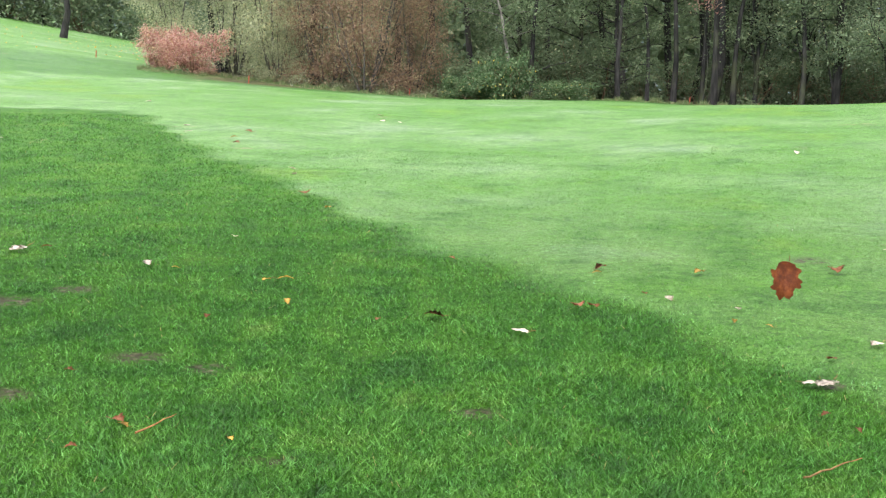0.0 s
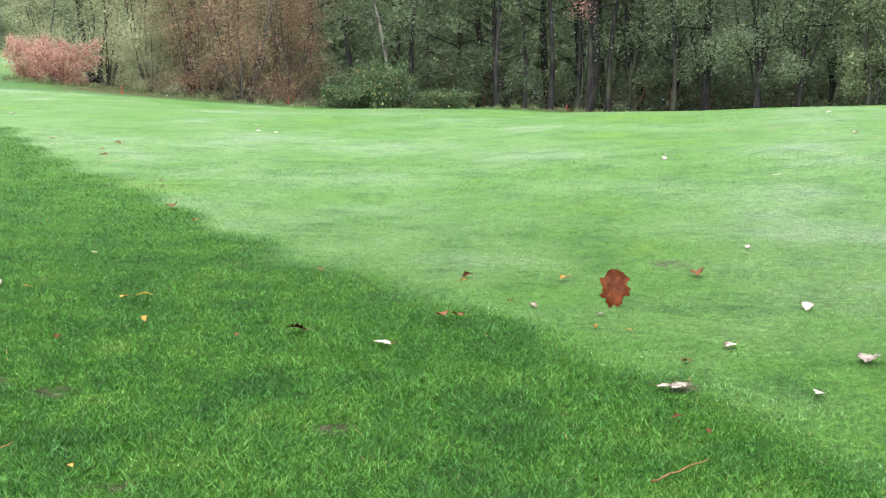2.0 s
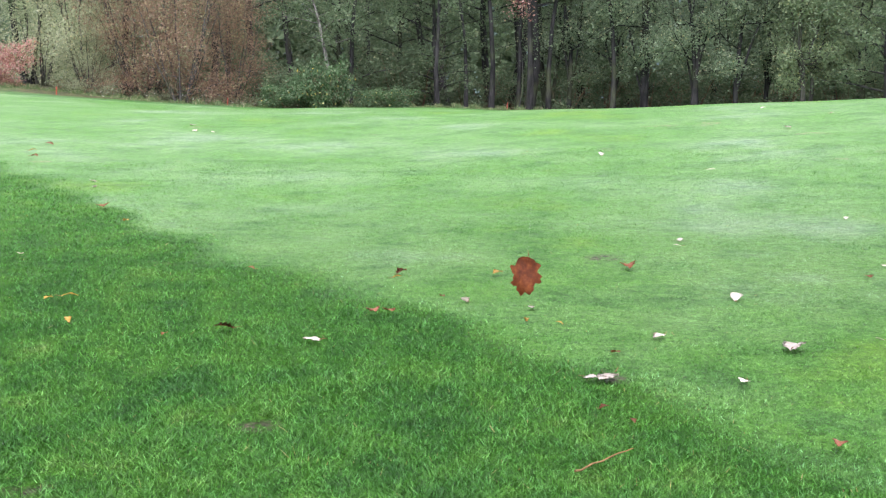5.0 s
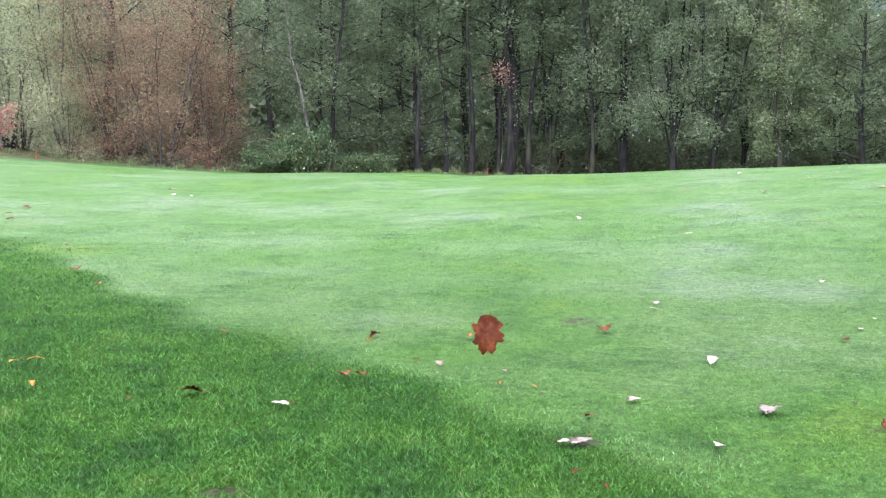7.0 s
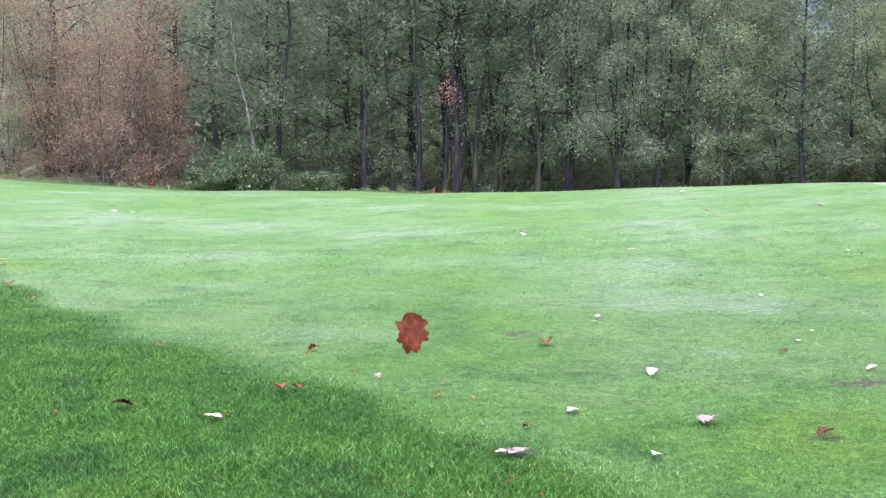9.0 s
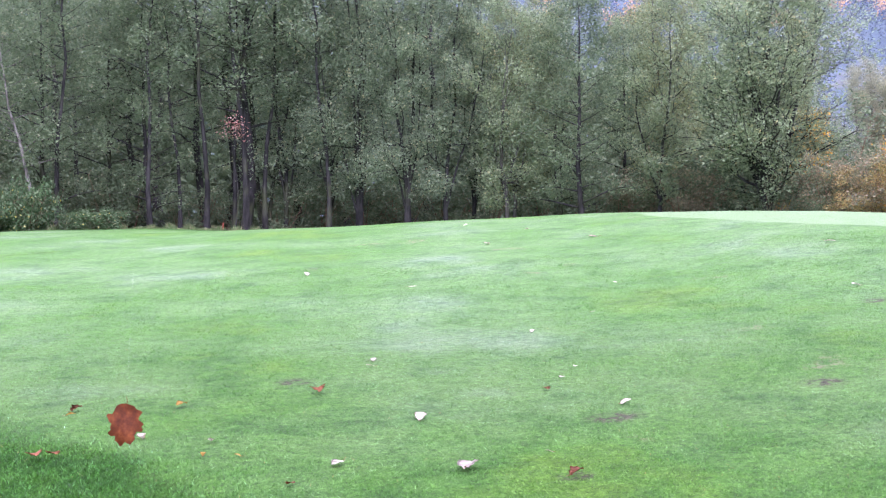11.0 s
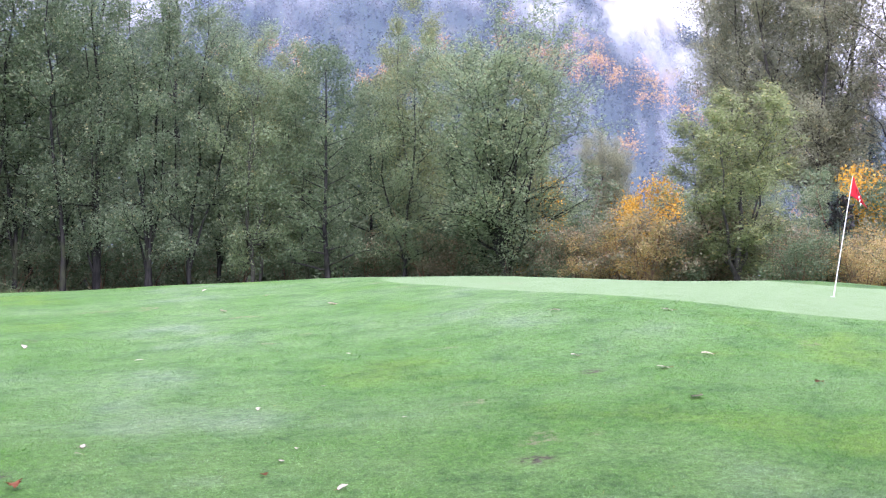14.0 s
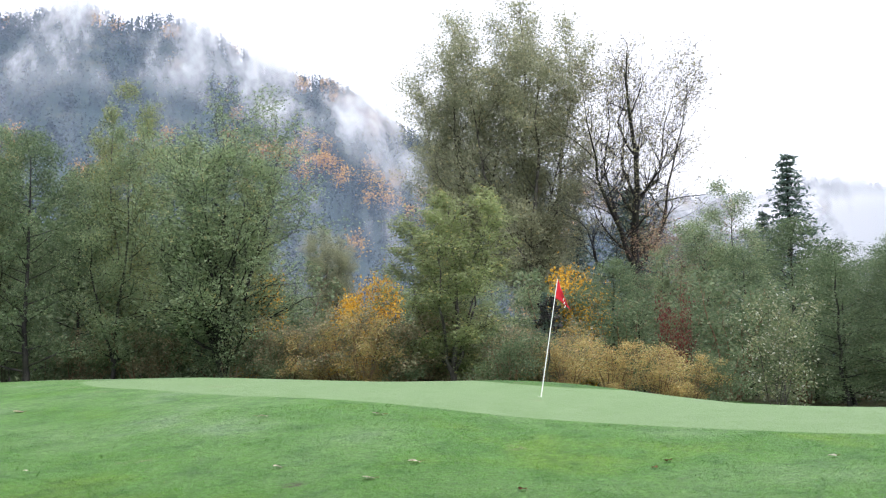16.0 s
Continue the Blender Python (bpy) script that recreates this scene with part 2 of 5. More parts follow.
col = n_mix(nt, 1.0, col, thatch_shade, "MULTIPLY")
bare = n_math(nt, "MULTIPLY", n_step(nt, n_noise(nt, p, 0.8, 2.0), 0.68, 0.74), n_step(nt, n_noise(nt, p, 12.0, 4.0, 0.7), 0.45, 0.6))
col = n_mix(nt, n_math(nt, "MULTIPLY", bare, 0.7), col, (0.20, 0.17, 0.11))
near_bare = None
for bx_, by_, br_ in BARE:
    d_ = n_math(nt, "SQRT", n_math(nt, "ADD", n_math(nt, "POWER", n_math(nt, "SUBTRACT", gx_, bx_), 2.0), n_math(nt, "POWER", n_math(nt, "MULTIPLY", n_math(nt, "SUBTRACT", gy_, by_), 1.3), 2.0)))
    m_ = n_math(nt, "SUBTRACT", 1.0, n_step(nt, d_, br_ * 0.3, br_))
    near_bare = m_ if near_bare is None else n_math(nt, "MAXIMUM", near_bare, m_)
soil = n_ramp(nt, n_noise(nt, p, 30.0, 4.0, 0.7), [(0.35, (0.02, 0.02, 0.012)), (0.55, (0.06, 0.055, 0.035)), (0.7, (0.15, 0.125, 0.09))])
col = n_mix(nt, n_math(nt, "MULTIPLY", near_bare, n_step(nt, n_noise(nt, p, 11.0, 4.0, 0.7), 0.38, 0.55)), col, soil)
litter = n_ramp(nt, n_noise(nt, p, 3.0, 5.0), [(0.35, (0.03, 0.028, 0.015)), (0.5, (0.05, 0.06, 0.02)), (0.68, (0.13, 0.10, 0.05))])
inwoods = n_math(nt, "MULTIPLY", n_step(nt, n_math(nt, "ADD", dist, n_math(nt, "MULTIPLY", n_noise(nt, p, 0.7, 3.0), 2.0)), 42.5, 43.6), n_step(nt, n_math(nt, "MULTIPLY_ADD", gy_, 0.30, gx_), -1.5, 1.0))
col = n_mix(nt, inwoods, col, litter)
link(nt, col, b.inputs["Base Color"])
dew = n_math(nt, "MULTIPLY_ADD", n_step(nt, dist, 5.0, 14.0), 0.12, 0.09)
link(nt, n_math(nt, "MULTIPLY", dew, n_math(nt, "MULTIPLY_ADD", deep_, -0.7, 1.0)), b.inputs["Specular IOR Level"])
link(nt, n_bump(nt, n_noise(nt, p, 70.0, 4.0, 0.75), 0.9, 0.03), b.inputs["Normal"])
TURF = turf


def build_ground():
    radii = np.concatenate([[0.0], np.linspace(0.6, 30, 90), 30 * (2600 / 30) ** np.linspace(0.02, 1, 50)])
    n = 240
    ang = np.linspace(0, 2 * np.pi, n, endpoint=False)
    R, A = np.meshgrid(radii[1:], ang, indexing="ij")
    x, y = HUB[0] + R * np.sin(A), HUB[1] + R * np.cos(A)
    v = np.stack([x, y, ground_z(x, y)], -1).reshape(-1, 3)
    centre = np.array([[HUB[0], HUB[1], float(ground_z(*HUB))]])
    v = np.concatenate([v, centre])
    m = len(radii) - 1
    i, j = np.meshgrid(np.arange(m - 1), np.arange(n), indexing="ij")
    a, b_, c, d = i * n + j, i * n + (j + 1) % n, (i + 1) * n + (j + 1) % n, (i + 1) * n + j
    q = np.stack([a, d, c, b_], -1).reshape(-1, 4)
    tri = np.stack([np.full(n, len(v) - 1), np.arange(n), (np.arange(n) + 1) % n, (np.arange(n) + 1) % n], -1)
    me = bpy.data.meshes.new("ground")
    me.from_pydata(v.tolist(), [], [tuple(f) for f in q.tolist()] + [(f[0], f[1], f[2]) for f in tri.tolist()])
    me.polygons.foreach_set("use_smooth", np.ones(len(me.polygons), bool))
    me.materials.append(TURF)
    me.update()
    return tagged(new("ground", me), "mown golf course turf with a dark long-grass strip and a raised green", "ground", kind="structure")


build_ground()


# ---- trees ----
def tube(pts, rad, sides):
    """Vertices and quads of a tapered tube along points."""
    pts, rad = np.asarray(pts, float), np.asarray(rad, float)
    t = np.gradient(pts, axis=0)
    t /= np.linalg.norm(t, axis=1, keepdims=True) + 1e-9
    ref = np.where(np.abs(t[:, 2:3]) > 0.9, [[1.0, 0, 0]], [[0, 0, 1.0]])
    u = np.cross(t, ref)
    u /= np.linalg.norm(u, axis=1, keepdims=True) + 1e-9
    w = np.cross(t, u)
    a = np.linspace(0, 2 * np.pi, sides, endpoint=False)
    v = pts[:, None] + rad[:, None, None] * (np.cos(a)[None, :, None] * u[:, None] + np.sin(a)[None, :, None] * w[:, None])
    i, j = np.meshgrid(np.arange(len(pts) - 1), np.arange(sides), indexing="ij")
    q = np.stack([i * sides + j, i * sides + (j + 1) % sides, (i + 1) * sides + (j + 1) % sides, (i + 1) * sides + j], -1)
    return v.reshape(-1, 3), q.reshape(-1, 4)


def joined(pieces):
    vs, qs, k = [], [], 0
    for v, q in pieces:
        vs.append(v)
        qs.append(q + k)
        k += len(v)
    return np.concatenate(vs), np.concatenate(qs)


def leaf_quads(rng, at, size, slim=0.55, droop=0.3, tri=False):
    """A folded four-cornered leaf at each point, or a plain three-cornered one."""
    n = len(at)
    d = rng.normal(size=(n, 3))
    d[:, 2] = d[:, 2] * 0.6 - droop
    d /= np.linalg.norm(d, axis=1, keepdims=True)
    s = np.cross(d, np.array([0, 0, 0.7]) + 0.8 * rng.normal(size=(n, 3)))
    s /= np.linalg.norm(s, axis=1, keepdims=True) + 1e-9
    up = np.cross(d, s)
    L = (size * rng.uniform(0.65, 1.3, n))[:, None]
    base, tip = at, at + d * L
    side, lift = s * L * slim * 0.5, up * L * 0.12
    mid = at + d * L * 0.5 + lift
    if tri:
        return np.stack([base + side, tip + lift, base - side], 1).reshape(-1, 3), np.arange(3 * n).reshape(n, 3)
    v = np.stack([base, mid + side, tip, mid - side], 1).reshape(-1, 3)
    return v, np.arange(4 * n).reshape(n, 4)


def tree_parts(seed, H, spread, low, girth, limbs, twigs, per, leaf, stems=1, fan=0.12, sigma=0.22, shape=0.9, lift=0.9, slim=0.55, lean=(0, 0), keep=1.0, tri=False):
    """Wood and leaves of a broadleaf: stems that wander upwards, limbs that rise and curve, twigs, and leaves gathered on the twigs."""
    rng = np.random.default_rng(seed)
    wood, spots = [], []
    for k in range(stems):
        hk = H * (1 if k == 0 else rng.uniform(0.7, 1.0))
        a0 = rng.uniform(0, 2 * np.pi)
        out = (0 if stems == 1 else fan * hk * rng.uniform(0.5, 1.2))
        f = np.linspace(0, 1, 9)
        wander = np.cumsum(rng.normal(0, 0.012 * hk, (9, 2)), 0)
        wander -= wander[0]
        px = wander[:, 0] + out * np.cos(a0) * f ** 0.8 + lean[0] * f * hk
        py = wander[:, 1] + out * np.sin(a0) * f ** 0.8 + lean[1] * f * hk
        if stems > 1:
            px += 0.12 * np.cos(a0)
            py += 0.12 * np.sin(a0)
        tr = np.stack([px, py, f * hk - 0.15], -1)
        rk = girth * (1 if k == 0 else rng.uniform(0.5, 0.85))
        rad = rk * (1 - 0.93 * f ** 0.9)
        rad[0] *= 1.25
        wood.append(tube(tr, rad, 8))
        for i in range(max(4, int(limbs / stems))):
            g = low + (0.97 - low) * (i + rng.uniform(0, 0.8)) / max(4, int(limbs / stems))
            o = np.array([np.interp(g, f, tr[:, c]) for c in range(3)])
            az = i * 2.4 + rng.uniform(-0.5, 0.5)
            w = (g - low) / (1 - low)
            ln = spread * (0.35 + 0.65 * np.sin(np.pi * min(1, w * 0.8 + 0.2)) ** shape) * rng.uniform(0.6, 1.25) * (1 - 0.3 * w)
            up = lift * rng.uniform(0.5, 1.1) * (0.6 + 0.7 * w)
            s = np.linspace(0, 1, 5)
            lp = o + np.stack([np.cos(az) * ln * s, np.sin(az) * ln * s, ln * (up * s ** 1.3 - 0.25 * s ** 3)], -1) + np.cumsum(rng.normal(0, 0.03 * ln, (5, 3)), 0) * s[:, None]
            lr = max(0.008, np.interp(g, f, rad) * 0.42) * (1 - 0.85 * s)
            wood.append(tube(lp, lr, 5))
            for j in range(twigs):
                e = rng.uniform(0.25, 1.0)
                q = np.array([np.interp(e, s, lp[:, c]) for c in range(3)])
                d = rng.normal(size=3) * (0.8, 0.8, 0.5) + np.array([np.cos(az), np.sin(az), 0.35]) * 0.7
                d *= 0.38 * ln * rng.uniform(0.5, 1.2) / (np.linalg.norm(d) + 1e-9)
                tw = np.stack([q, q + d])
                wood.append(tube(tw, np.array([0.35, 0.08]) * max(0.014, lr[0]) * 0.8, 3))
                if rng.uniform() < keep:
                    spots.append((q + d * 0.35, q + d, per))
    cents = np.concatenate([a + (b_ - a) * rng.uniform(0, 1.1, (n, 1)) for a, b_, n in spots])
    cents = cents + rng.normal(0, sigma, cents.shape)
    cents = cents[cents[:, 2] > 0.05]
    return joined(wood), leaf_quads(rng, cents, leaf, slim, tri=tri)


def forked_parts(seed, H, spread, low, girth, limbs, per, leaf, sigma, stems=1, fan=0.15, fork=0.1, levels=2, wide=0.75, lift=0.7, shape=0.8, slim=0.55, keep=1.0, tri=False):
    """Wood and leaves of a tree whose leaders part from one trunk; each limb forks again and again, leaves gather on the last twigs."""
    rng = np.random.default_rng(seed)
    runs, ends = [], []

    def unit(v):
        return v / (np.linalg.norm(v) + 1e-9)

    def grow(q, d, ln, rad, lev):
        n = 3 if lev < levels else 1
        pts = [q]
        for i in range(n):
            d = unit(d + rng.normal(0, 0.14, 3) + np.array([0, 0, 0.07]))
            pts.append(pts[-1] + d * ln / n)
        runs.append((pts, np.maximum(np.linspace(rad, rad * (0.7 if lev < levels else 0.3), n + 1), 0.005), 5 if lev < 1 else 3))
        if lev >= levels - 1 and rng.uniform() < keep:
            ends.append((pts[0], pts[-1]))
        if lev == levels:
            return
        for j in range(4 if lev else 5):
            e = unit(np.cross(d, rng.normal(size=3)))
            at_end = j < 2
            grow(pts[3] if at_end else pts[1 + j % 2], unit(d * (1 if at_end else 0.7) + e * wide * rng.uniform(0.5, 1.2)), ln * rng.uniform(0.55, 0.9), rad * 0.7 * (0.8 if j == 0 else 0.55), lev + 1)

    f = np.linspace(0, 1, 10)
    lead = None
    for k in range(stems):
        wander = np.cumsum(rng.normal(0, 0.010 * H, (10, 2)), 0)
        wander -= wander[0]
        if k == 0:
            tr = np.stack([wander[:, 0], wander[:, 1], f * (H + 0.15) - 0.15], -1)
            lead = tr
            r0, rad = girth, girth * (1 - 0.95 * f ** 0.85)
        else:
            h0 = H * fork * rng.uniform(0.6, 1.7)
            o = np.array([np.interp(h0, lead[:, 2], lead[:, c]) for c in range(3)])
            a, out = 2.4 * k + rng.uniform(-0.4, 0.4), fan * H * rng.uniform(0.6, 1.2)
            hk = H * rng.uniform(0.74, 0.97) - h0
            tr = o + np.stack([wander[:, 0] + math.cos(a) * out * f ** 0.75, wander[:, 1] + math.sin(a) * out * f ** 0.75, hk * f], -1)
            rad = girth * rng.uniform(0.45, 0.75) * (1 - h0 / H) * (1 - 0.95 * f ** 0.85)
        runs.append((tr, np.maximum(rad, 0.006), 8))
        m = max(4, int(limbs / stems))
        for i in range(m):
            g = (i + rng.uniform(0, 0.9)) / m
            o = np.array([np.interp(g, f, tr[:, c]) for c in range(3)])
            w = (o[2] / H - low) / (1 - low)
            if w < 0:
                continue
            az = i * 2.4 + rng.uniform(-0.6, 0.6)
            L = spread * (0.25 + 0.75 * np.sin(np.pi * min(0.97, w * 0.76 + 0.2)) ** shape) * rng.uniform(0.6, 1.2) * (1 if k == 0 else 0.8)
            d = unit(np.array([np.cos(az), np.sin(az), lift * rng.uniform(0.4, 1.2) * (0.5 + 1.1 * w)]))
            grow(o, d, L * 0.45, max(0.008, float(np.interp(g, f, rad)) * 0.5), 0)
    wood = [tube(np.array(pts), rad, n) for pts, rad, n in runs]
    A, B = np.array([e[0] for e in ends]), np.array([e[1] for e in ends])
    at = np.repeat(A, per, 0) + np.repeat(B - A, per, 0) * rng.uniform(0, 1.2, (len(A) * per, 1)) + rng.normal(0, sigma, (len(A) * per, 3))
    at = at[at[:, 2] > 0.05]
    return joined(wood), leaf_quads(rng, at, leaf, slim, tri=tri)


def tree_thing(name, label, category, bark, leaves, group="", wood_name="trunk", crown_name="crown", forked=False, **kw):
    (wv, wq), (lv, lq) = forked_parts(**kw) if forked else tree_parts(**kw)
    top = tagged(new(name), label, category, group)
    t = new(wood_name, mesh_of(wood_name, wv, wq, [bark], True))
    c = new(crown_name, mesh_of(crown_name, lv, lq, [leaves]))
    t.parent = c.parent = top
    return top


def spot(x, y, size=1.0, turn=0.0, sink=0.05, wide=1.0):
    return pose(x, y, float(ground_z(x, y)) - sink, 0, 0, turn) @ Matrix.Diagonal((size * wide, size * wide, size, 1))


def stand(ob, *args, **kw):
    """Set a thing on the ground at x, y."""
    ob.matrix_basis = spot(*args, **kw)
    return ob


def again(ob, *args, **kw):
    """A copy of a thing on the ground at x, y."""
    made = copy_thing(ob, Matrix())
    made.matrix_basis = spot(*args, **kw)
    return made


BARK_DARK = bark_material("alder_bark_dark", (0.010, 0.010, 0.010), (0.036, 0.035, 0.034))
BARK_GREY = bark_material("grey_bark", (0.035, 0.032, 0.029), (0.11, 0.105, 0.095))
BARK_PALE = bark_material("pale_birch_bark", (0.06, 0.057, 0.05), (0.21, 0.20, 0.18), 9.0)
BARK_TWIG = bark_material("russet_twig_bark", (0.10, 0.065, 0.042), (0.23, 0.15, 0.095), 12.0)
ALDER = leaf_material("alder_leaves", [(0.0, (0.178, 0.248, 0.135)), (0.5, (0.232, 0.306, 0.168)), (0.93, (0.300, 0.370, 0.215)), (1.0, (0.440, 0.400, 0.190))])
# ALDER_DK: darker alder tone, also used to put the woods' shade into leaves
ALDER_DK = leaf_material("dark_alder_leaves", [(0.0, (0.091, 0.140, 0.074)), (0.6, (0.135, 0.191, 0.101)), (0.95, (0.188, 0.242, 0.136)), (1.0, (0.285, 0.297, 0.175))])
ALDER_LT = leaf_material("light_alder_leaves", [(0.0, (0.190, 0.236, 0.104)), (0.5, (0.250, 0.302, 0.140)), (0.9, (0.318, 0.360, 0.185)), (1.0, (0.480, 0.410, 0.150))])
# Darker copy of the alder leaves with shade put into the colour
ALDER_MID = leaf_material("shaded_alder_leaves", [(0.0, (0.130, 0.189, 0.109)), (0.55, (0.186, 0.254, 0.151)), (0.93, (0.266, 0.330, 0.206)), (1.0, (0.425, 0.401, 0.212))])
RUSSET = leaf_material("russet_leaves", [(0.0, (0.185, 0.122, 0.085)), (0.5, (0.275, 0.182, 0.125)), (0.82, (0.345, 0.245, 0.160)), (1.0, (0.370, 0.345, 0.180))])
PALE_G = leaf_material("pale_willow_leaves", [(0.0, (0.290, 0.335, 0.185)), (0.5, (0.375, 0.415, 0.245)), (0.9, (0.460, 0.480, 0.320)), (1.0, (0.520, 0.460, 0.230))])
PINK = leaf_material("pink_red_leaves", [(0.0, (0.28, 0.12, 0.10)), (0.5, (0.46, 0.24, 0.20)), (0.85, (0.58, 0.40, 0.34)), (1.0, (0.5, 0.36, 0.17))])
BRAMBLE = leaf_material("bramble_leaves", [(0.0, (0.050, 0.100, 0.042)), (0.55, (0.090, 0.160, 0.070)), (0.9, (0.165, 0.240, 0.125)), (0.98, (0.280, 0.350, 0.210)), (1.0, (0.560, 0.440, 0.060))])
GOLD = leaf_material("golden_leaves", [(0.0, (0.38, 0.19, 0.02)), (0.5, (0.66, 0.38, 0.03)), (1.0, (0.78, 0.53, 0.10))], 0.45)
TAN = leaf_material("tan_leaves", [(0.0, (0.312, 0.236, 0.105)), (0.4, (0.446, 0.340, 0.144)), (0.65, (0.558, 0.384, 0.154)), (0.85, (0.368, 0.384, 0.144)), (1.0, (0.647, 0.549, 0.309))])
RUST = leaf_material("rust_leaves", [(0.0, (0.15, 0.16, 0.10)), (0.45, (0.23, 0.24, 0.14)), (0.75, (0.29, 0.26, 0.16)), (0.9, (0.36, 0.24, 0.15)), (1.0, (0.46, 0.42, 0.28))])
SILVER = leaf_material("silvery_leaves", [(0.0, (0.13, 0.18, 0.09)), (0.6, (0.21, 0.25, 0.14)), (0.88, (0.30, 0.29, 0.17)), (1.0, (0.6, 0.62, 0.55))])
POPLAR = leaf_material("cottonwood_leaves", [(0.0, (0.244, 0.262, 0.165)), (0.6, (0.336, 0.360, 0.232)), (0.95, (0.439, 0.451, 0.317)), (1.0, (0.561, 0.476, 0.220))], 0.58)
WINE = leaf_material("wine_red_leaves", [(0.0, (0.090, 0.022, 0.026)), (0.7, (0.200, 0.045, 0.045)), (1.0, (0.200, 0.150, 0.080))])

fork_kw = dict(low=0.05, girth=0.10, limbs=40, per=27, leaf=0.080, sigma=0.18, slim=0.7, tri=True)
alder_kw = dict(low=0.06, girth=0.11, limbs=46, twigs=6, per=58, leaf=0.083, sigma=0.19, lift=0.75, slim=0.7, tri=True)
ALDERS = [
    tree_thing("alder_tree", "green leafy alder tree with foliage down to the ground", "tree", BARK_DARK, ALDER, "alders along the woods", forked=True, seed=11, H=10.5, spread=2.5, stems=2, **fork_kw),
    tree_thing("alder_tree", "green leafy alder tree with several grey stems", "tree", BARK_GREY, ALDER, "alders along the woods", forked=True, seed=12, H=9.8, spread=2.4, stems=4, fan=0.16, **fork_kw),
    tree_thing("alder_tree", "dark green dense alder tree", "tree", BARK_DARK, ALDER_DK, "alders along the woods", seed=13, H=9.0, spread=2.0, **alder_kw),
    tree_thing("alder_tree", "light yellow-green alder tree", "tree", BARK_GREY, ALDER_LT, "alders along the woods", forked=True, seed=14, H=12.0, spread=2.3, stems=3, fan=0.1, **fork_kw),
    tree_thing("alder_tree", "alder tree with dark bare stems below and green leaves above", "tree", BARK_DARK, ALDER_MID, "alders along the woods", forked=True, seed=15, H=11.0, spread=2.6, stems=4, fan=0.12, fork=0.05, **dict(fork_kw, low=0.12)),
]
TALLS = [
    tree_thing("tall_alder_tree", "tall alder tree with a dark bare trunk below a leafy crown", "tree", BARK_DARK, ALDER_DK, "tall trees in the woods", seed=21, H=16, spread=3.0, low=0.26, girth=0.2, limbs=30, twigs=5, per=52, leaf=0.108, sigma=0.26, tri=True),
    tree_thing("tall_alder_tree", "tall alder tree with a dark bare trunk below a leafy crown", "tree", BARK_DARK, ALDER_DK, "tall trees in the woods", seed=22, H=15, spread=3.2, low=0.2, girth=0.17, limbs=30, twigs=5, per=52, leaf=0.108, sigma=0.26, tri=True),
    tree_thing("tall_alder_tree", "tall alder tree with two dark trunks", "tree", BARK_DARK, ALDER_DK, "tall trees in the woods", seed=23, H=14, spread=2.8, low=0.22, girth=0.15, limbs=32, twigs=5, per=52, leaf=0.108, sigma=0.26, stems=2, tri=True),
]
# ---- planting ----
# alders of the eastern edge, each where it stands
stand(ALDERS[0], 20.68, 34.32, 0.82, 20)
stand(ALDERS[1], 16.38, 37.97, 0.96, 190)
stand(ALDERS[2], 18.07, 35.05, 1.0, 10)
stand(ALDERS[4], 9.0, 43.6, 1.05, 30)
stand(ALDERS[3], 21.41, 35.56, 0.90, 140)
for k_, x_, y_, s_, tr_ in [
    (3, 24.11, 38.12, 0.84, 200), (0, 18.45, 37.67, 0.84, 100),
    (4, 14.55, 39.71, 1.0, 250), (3, 18.77, 40.23, 0.76, 300), (4, 13.03, 40.15, 1.02, 60),
    (4, 11.52, 41.62, 1.02, 130), (4, 10.65, 42.86, 1.1, 330), (2, 21.54, 38.90, 0.95, 210),
    (2, -0.03, 44.98, 1.15, 40), (2, 3.81, 44.88, 1.1, 160), (2, 1.98, 46.97, 1.15, 280),
    (3, 27.35, 34.78, 0.72, 280), (3, 17.17, 39.29, 0.77, 20), (4, 16.0, 40.6, 0.98, 320),
]:
    again(ALDERS[k_], x_, y_, s_, tr_)
# tall trees with dark trunks at the front of the woods
stand(TALLS[0], 7.35, 43.49, 1.0, 0)
stand(TALLS[1], 6.12, 45.67, 1.0, 90)
stand(TALLS[2], 8.33, 44.34, 1.0, 200)
FRONT = tree_thing("dark_trunk_tree", "tall alder with a straight dark trunk bare to half its height", "tree", BARK_DARK, ALDER_DK, "dark trunks at the woods' edge", seed=24, H=16.5, spread=2.8, low=0.42, girth=0.125, limbs=26, twigs=5, per=30, leaf=0.15, sigma=0.24, tri=True)
stand(FRONT, 7.29, 42.49, 1.0, 0)
for x_, y_, s_, tr_ in [(5.83, 43.19, 0.9, 80), (6.95, 43.55, 0.8, 150), (8.08, 42.87, 0.85, 220), (3.68, 42.89, 0.8, 290), (10.31, 41.40, 0.8, 30), (11.59, 41.60, 0.85, 110), (0.29, 43.99, 0.8, 180), (13.17, 40.11, 0.75, 250), (4.89, 43.79, 0.7, 20)]:
    again(FRONT, x_, y_, s_, tr_)
rnd = random.Random(5)
for az_ in range(-17, 21, 4):
    for row_, r_ in enumerate((49.5, 57.0)):
        a_ = radians(az_ + rnd.uniform(-1.2, 1.2) + 1.5 * (row_ % 2))
        rr_ = r_ + rnd.uniform(-1.8, 1.8)
        h_ = rnd.uniform(0.85, 1.15)
        again(TALLS[rnd.randrange(3)], HUB[0] + rr_ * math.sin(a_), HUB[1] + rr_ * math.cos(a_), h_, rnd.uniform(0, 360))

again(TALLS[1], 23.1, 47.6, 0.78, 40)
again(TALLS[0], 27.4, 46.2, 0.62, 140)

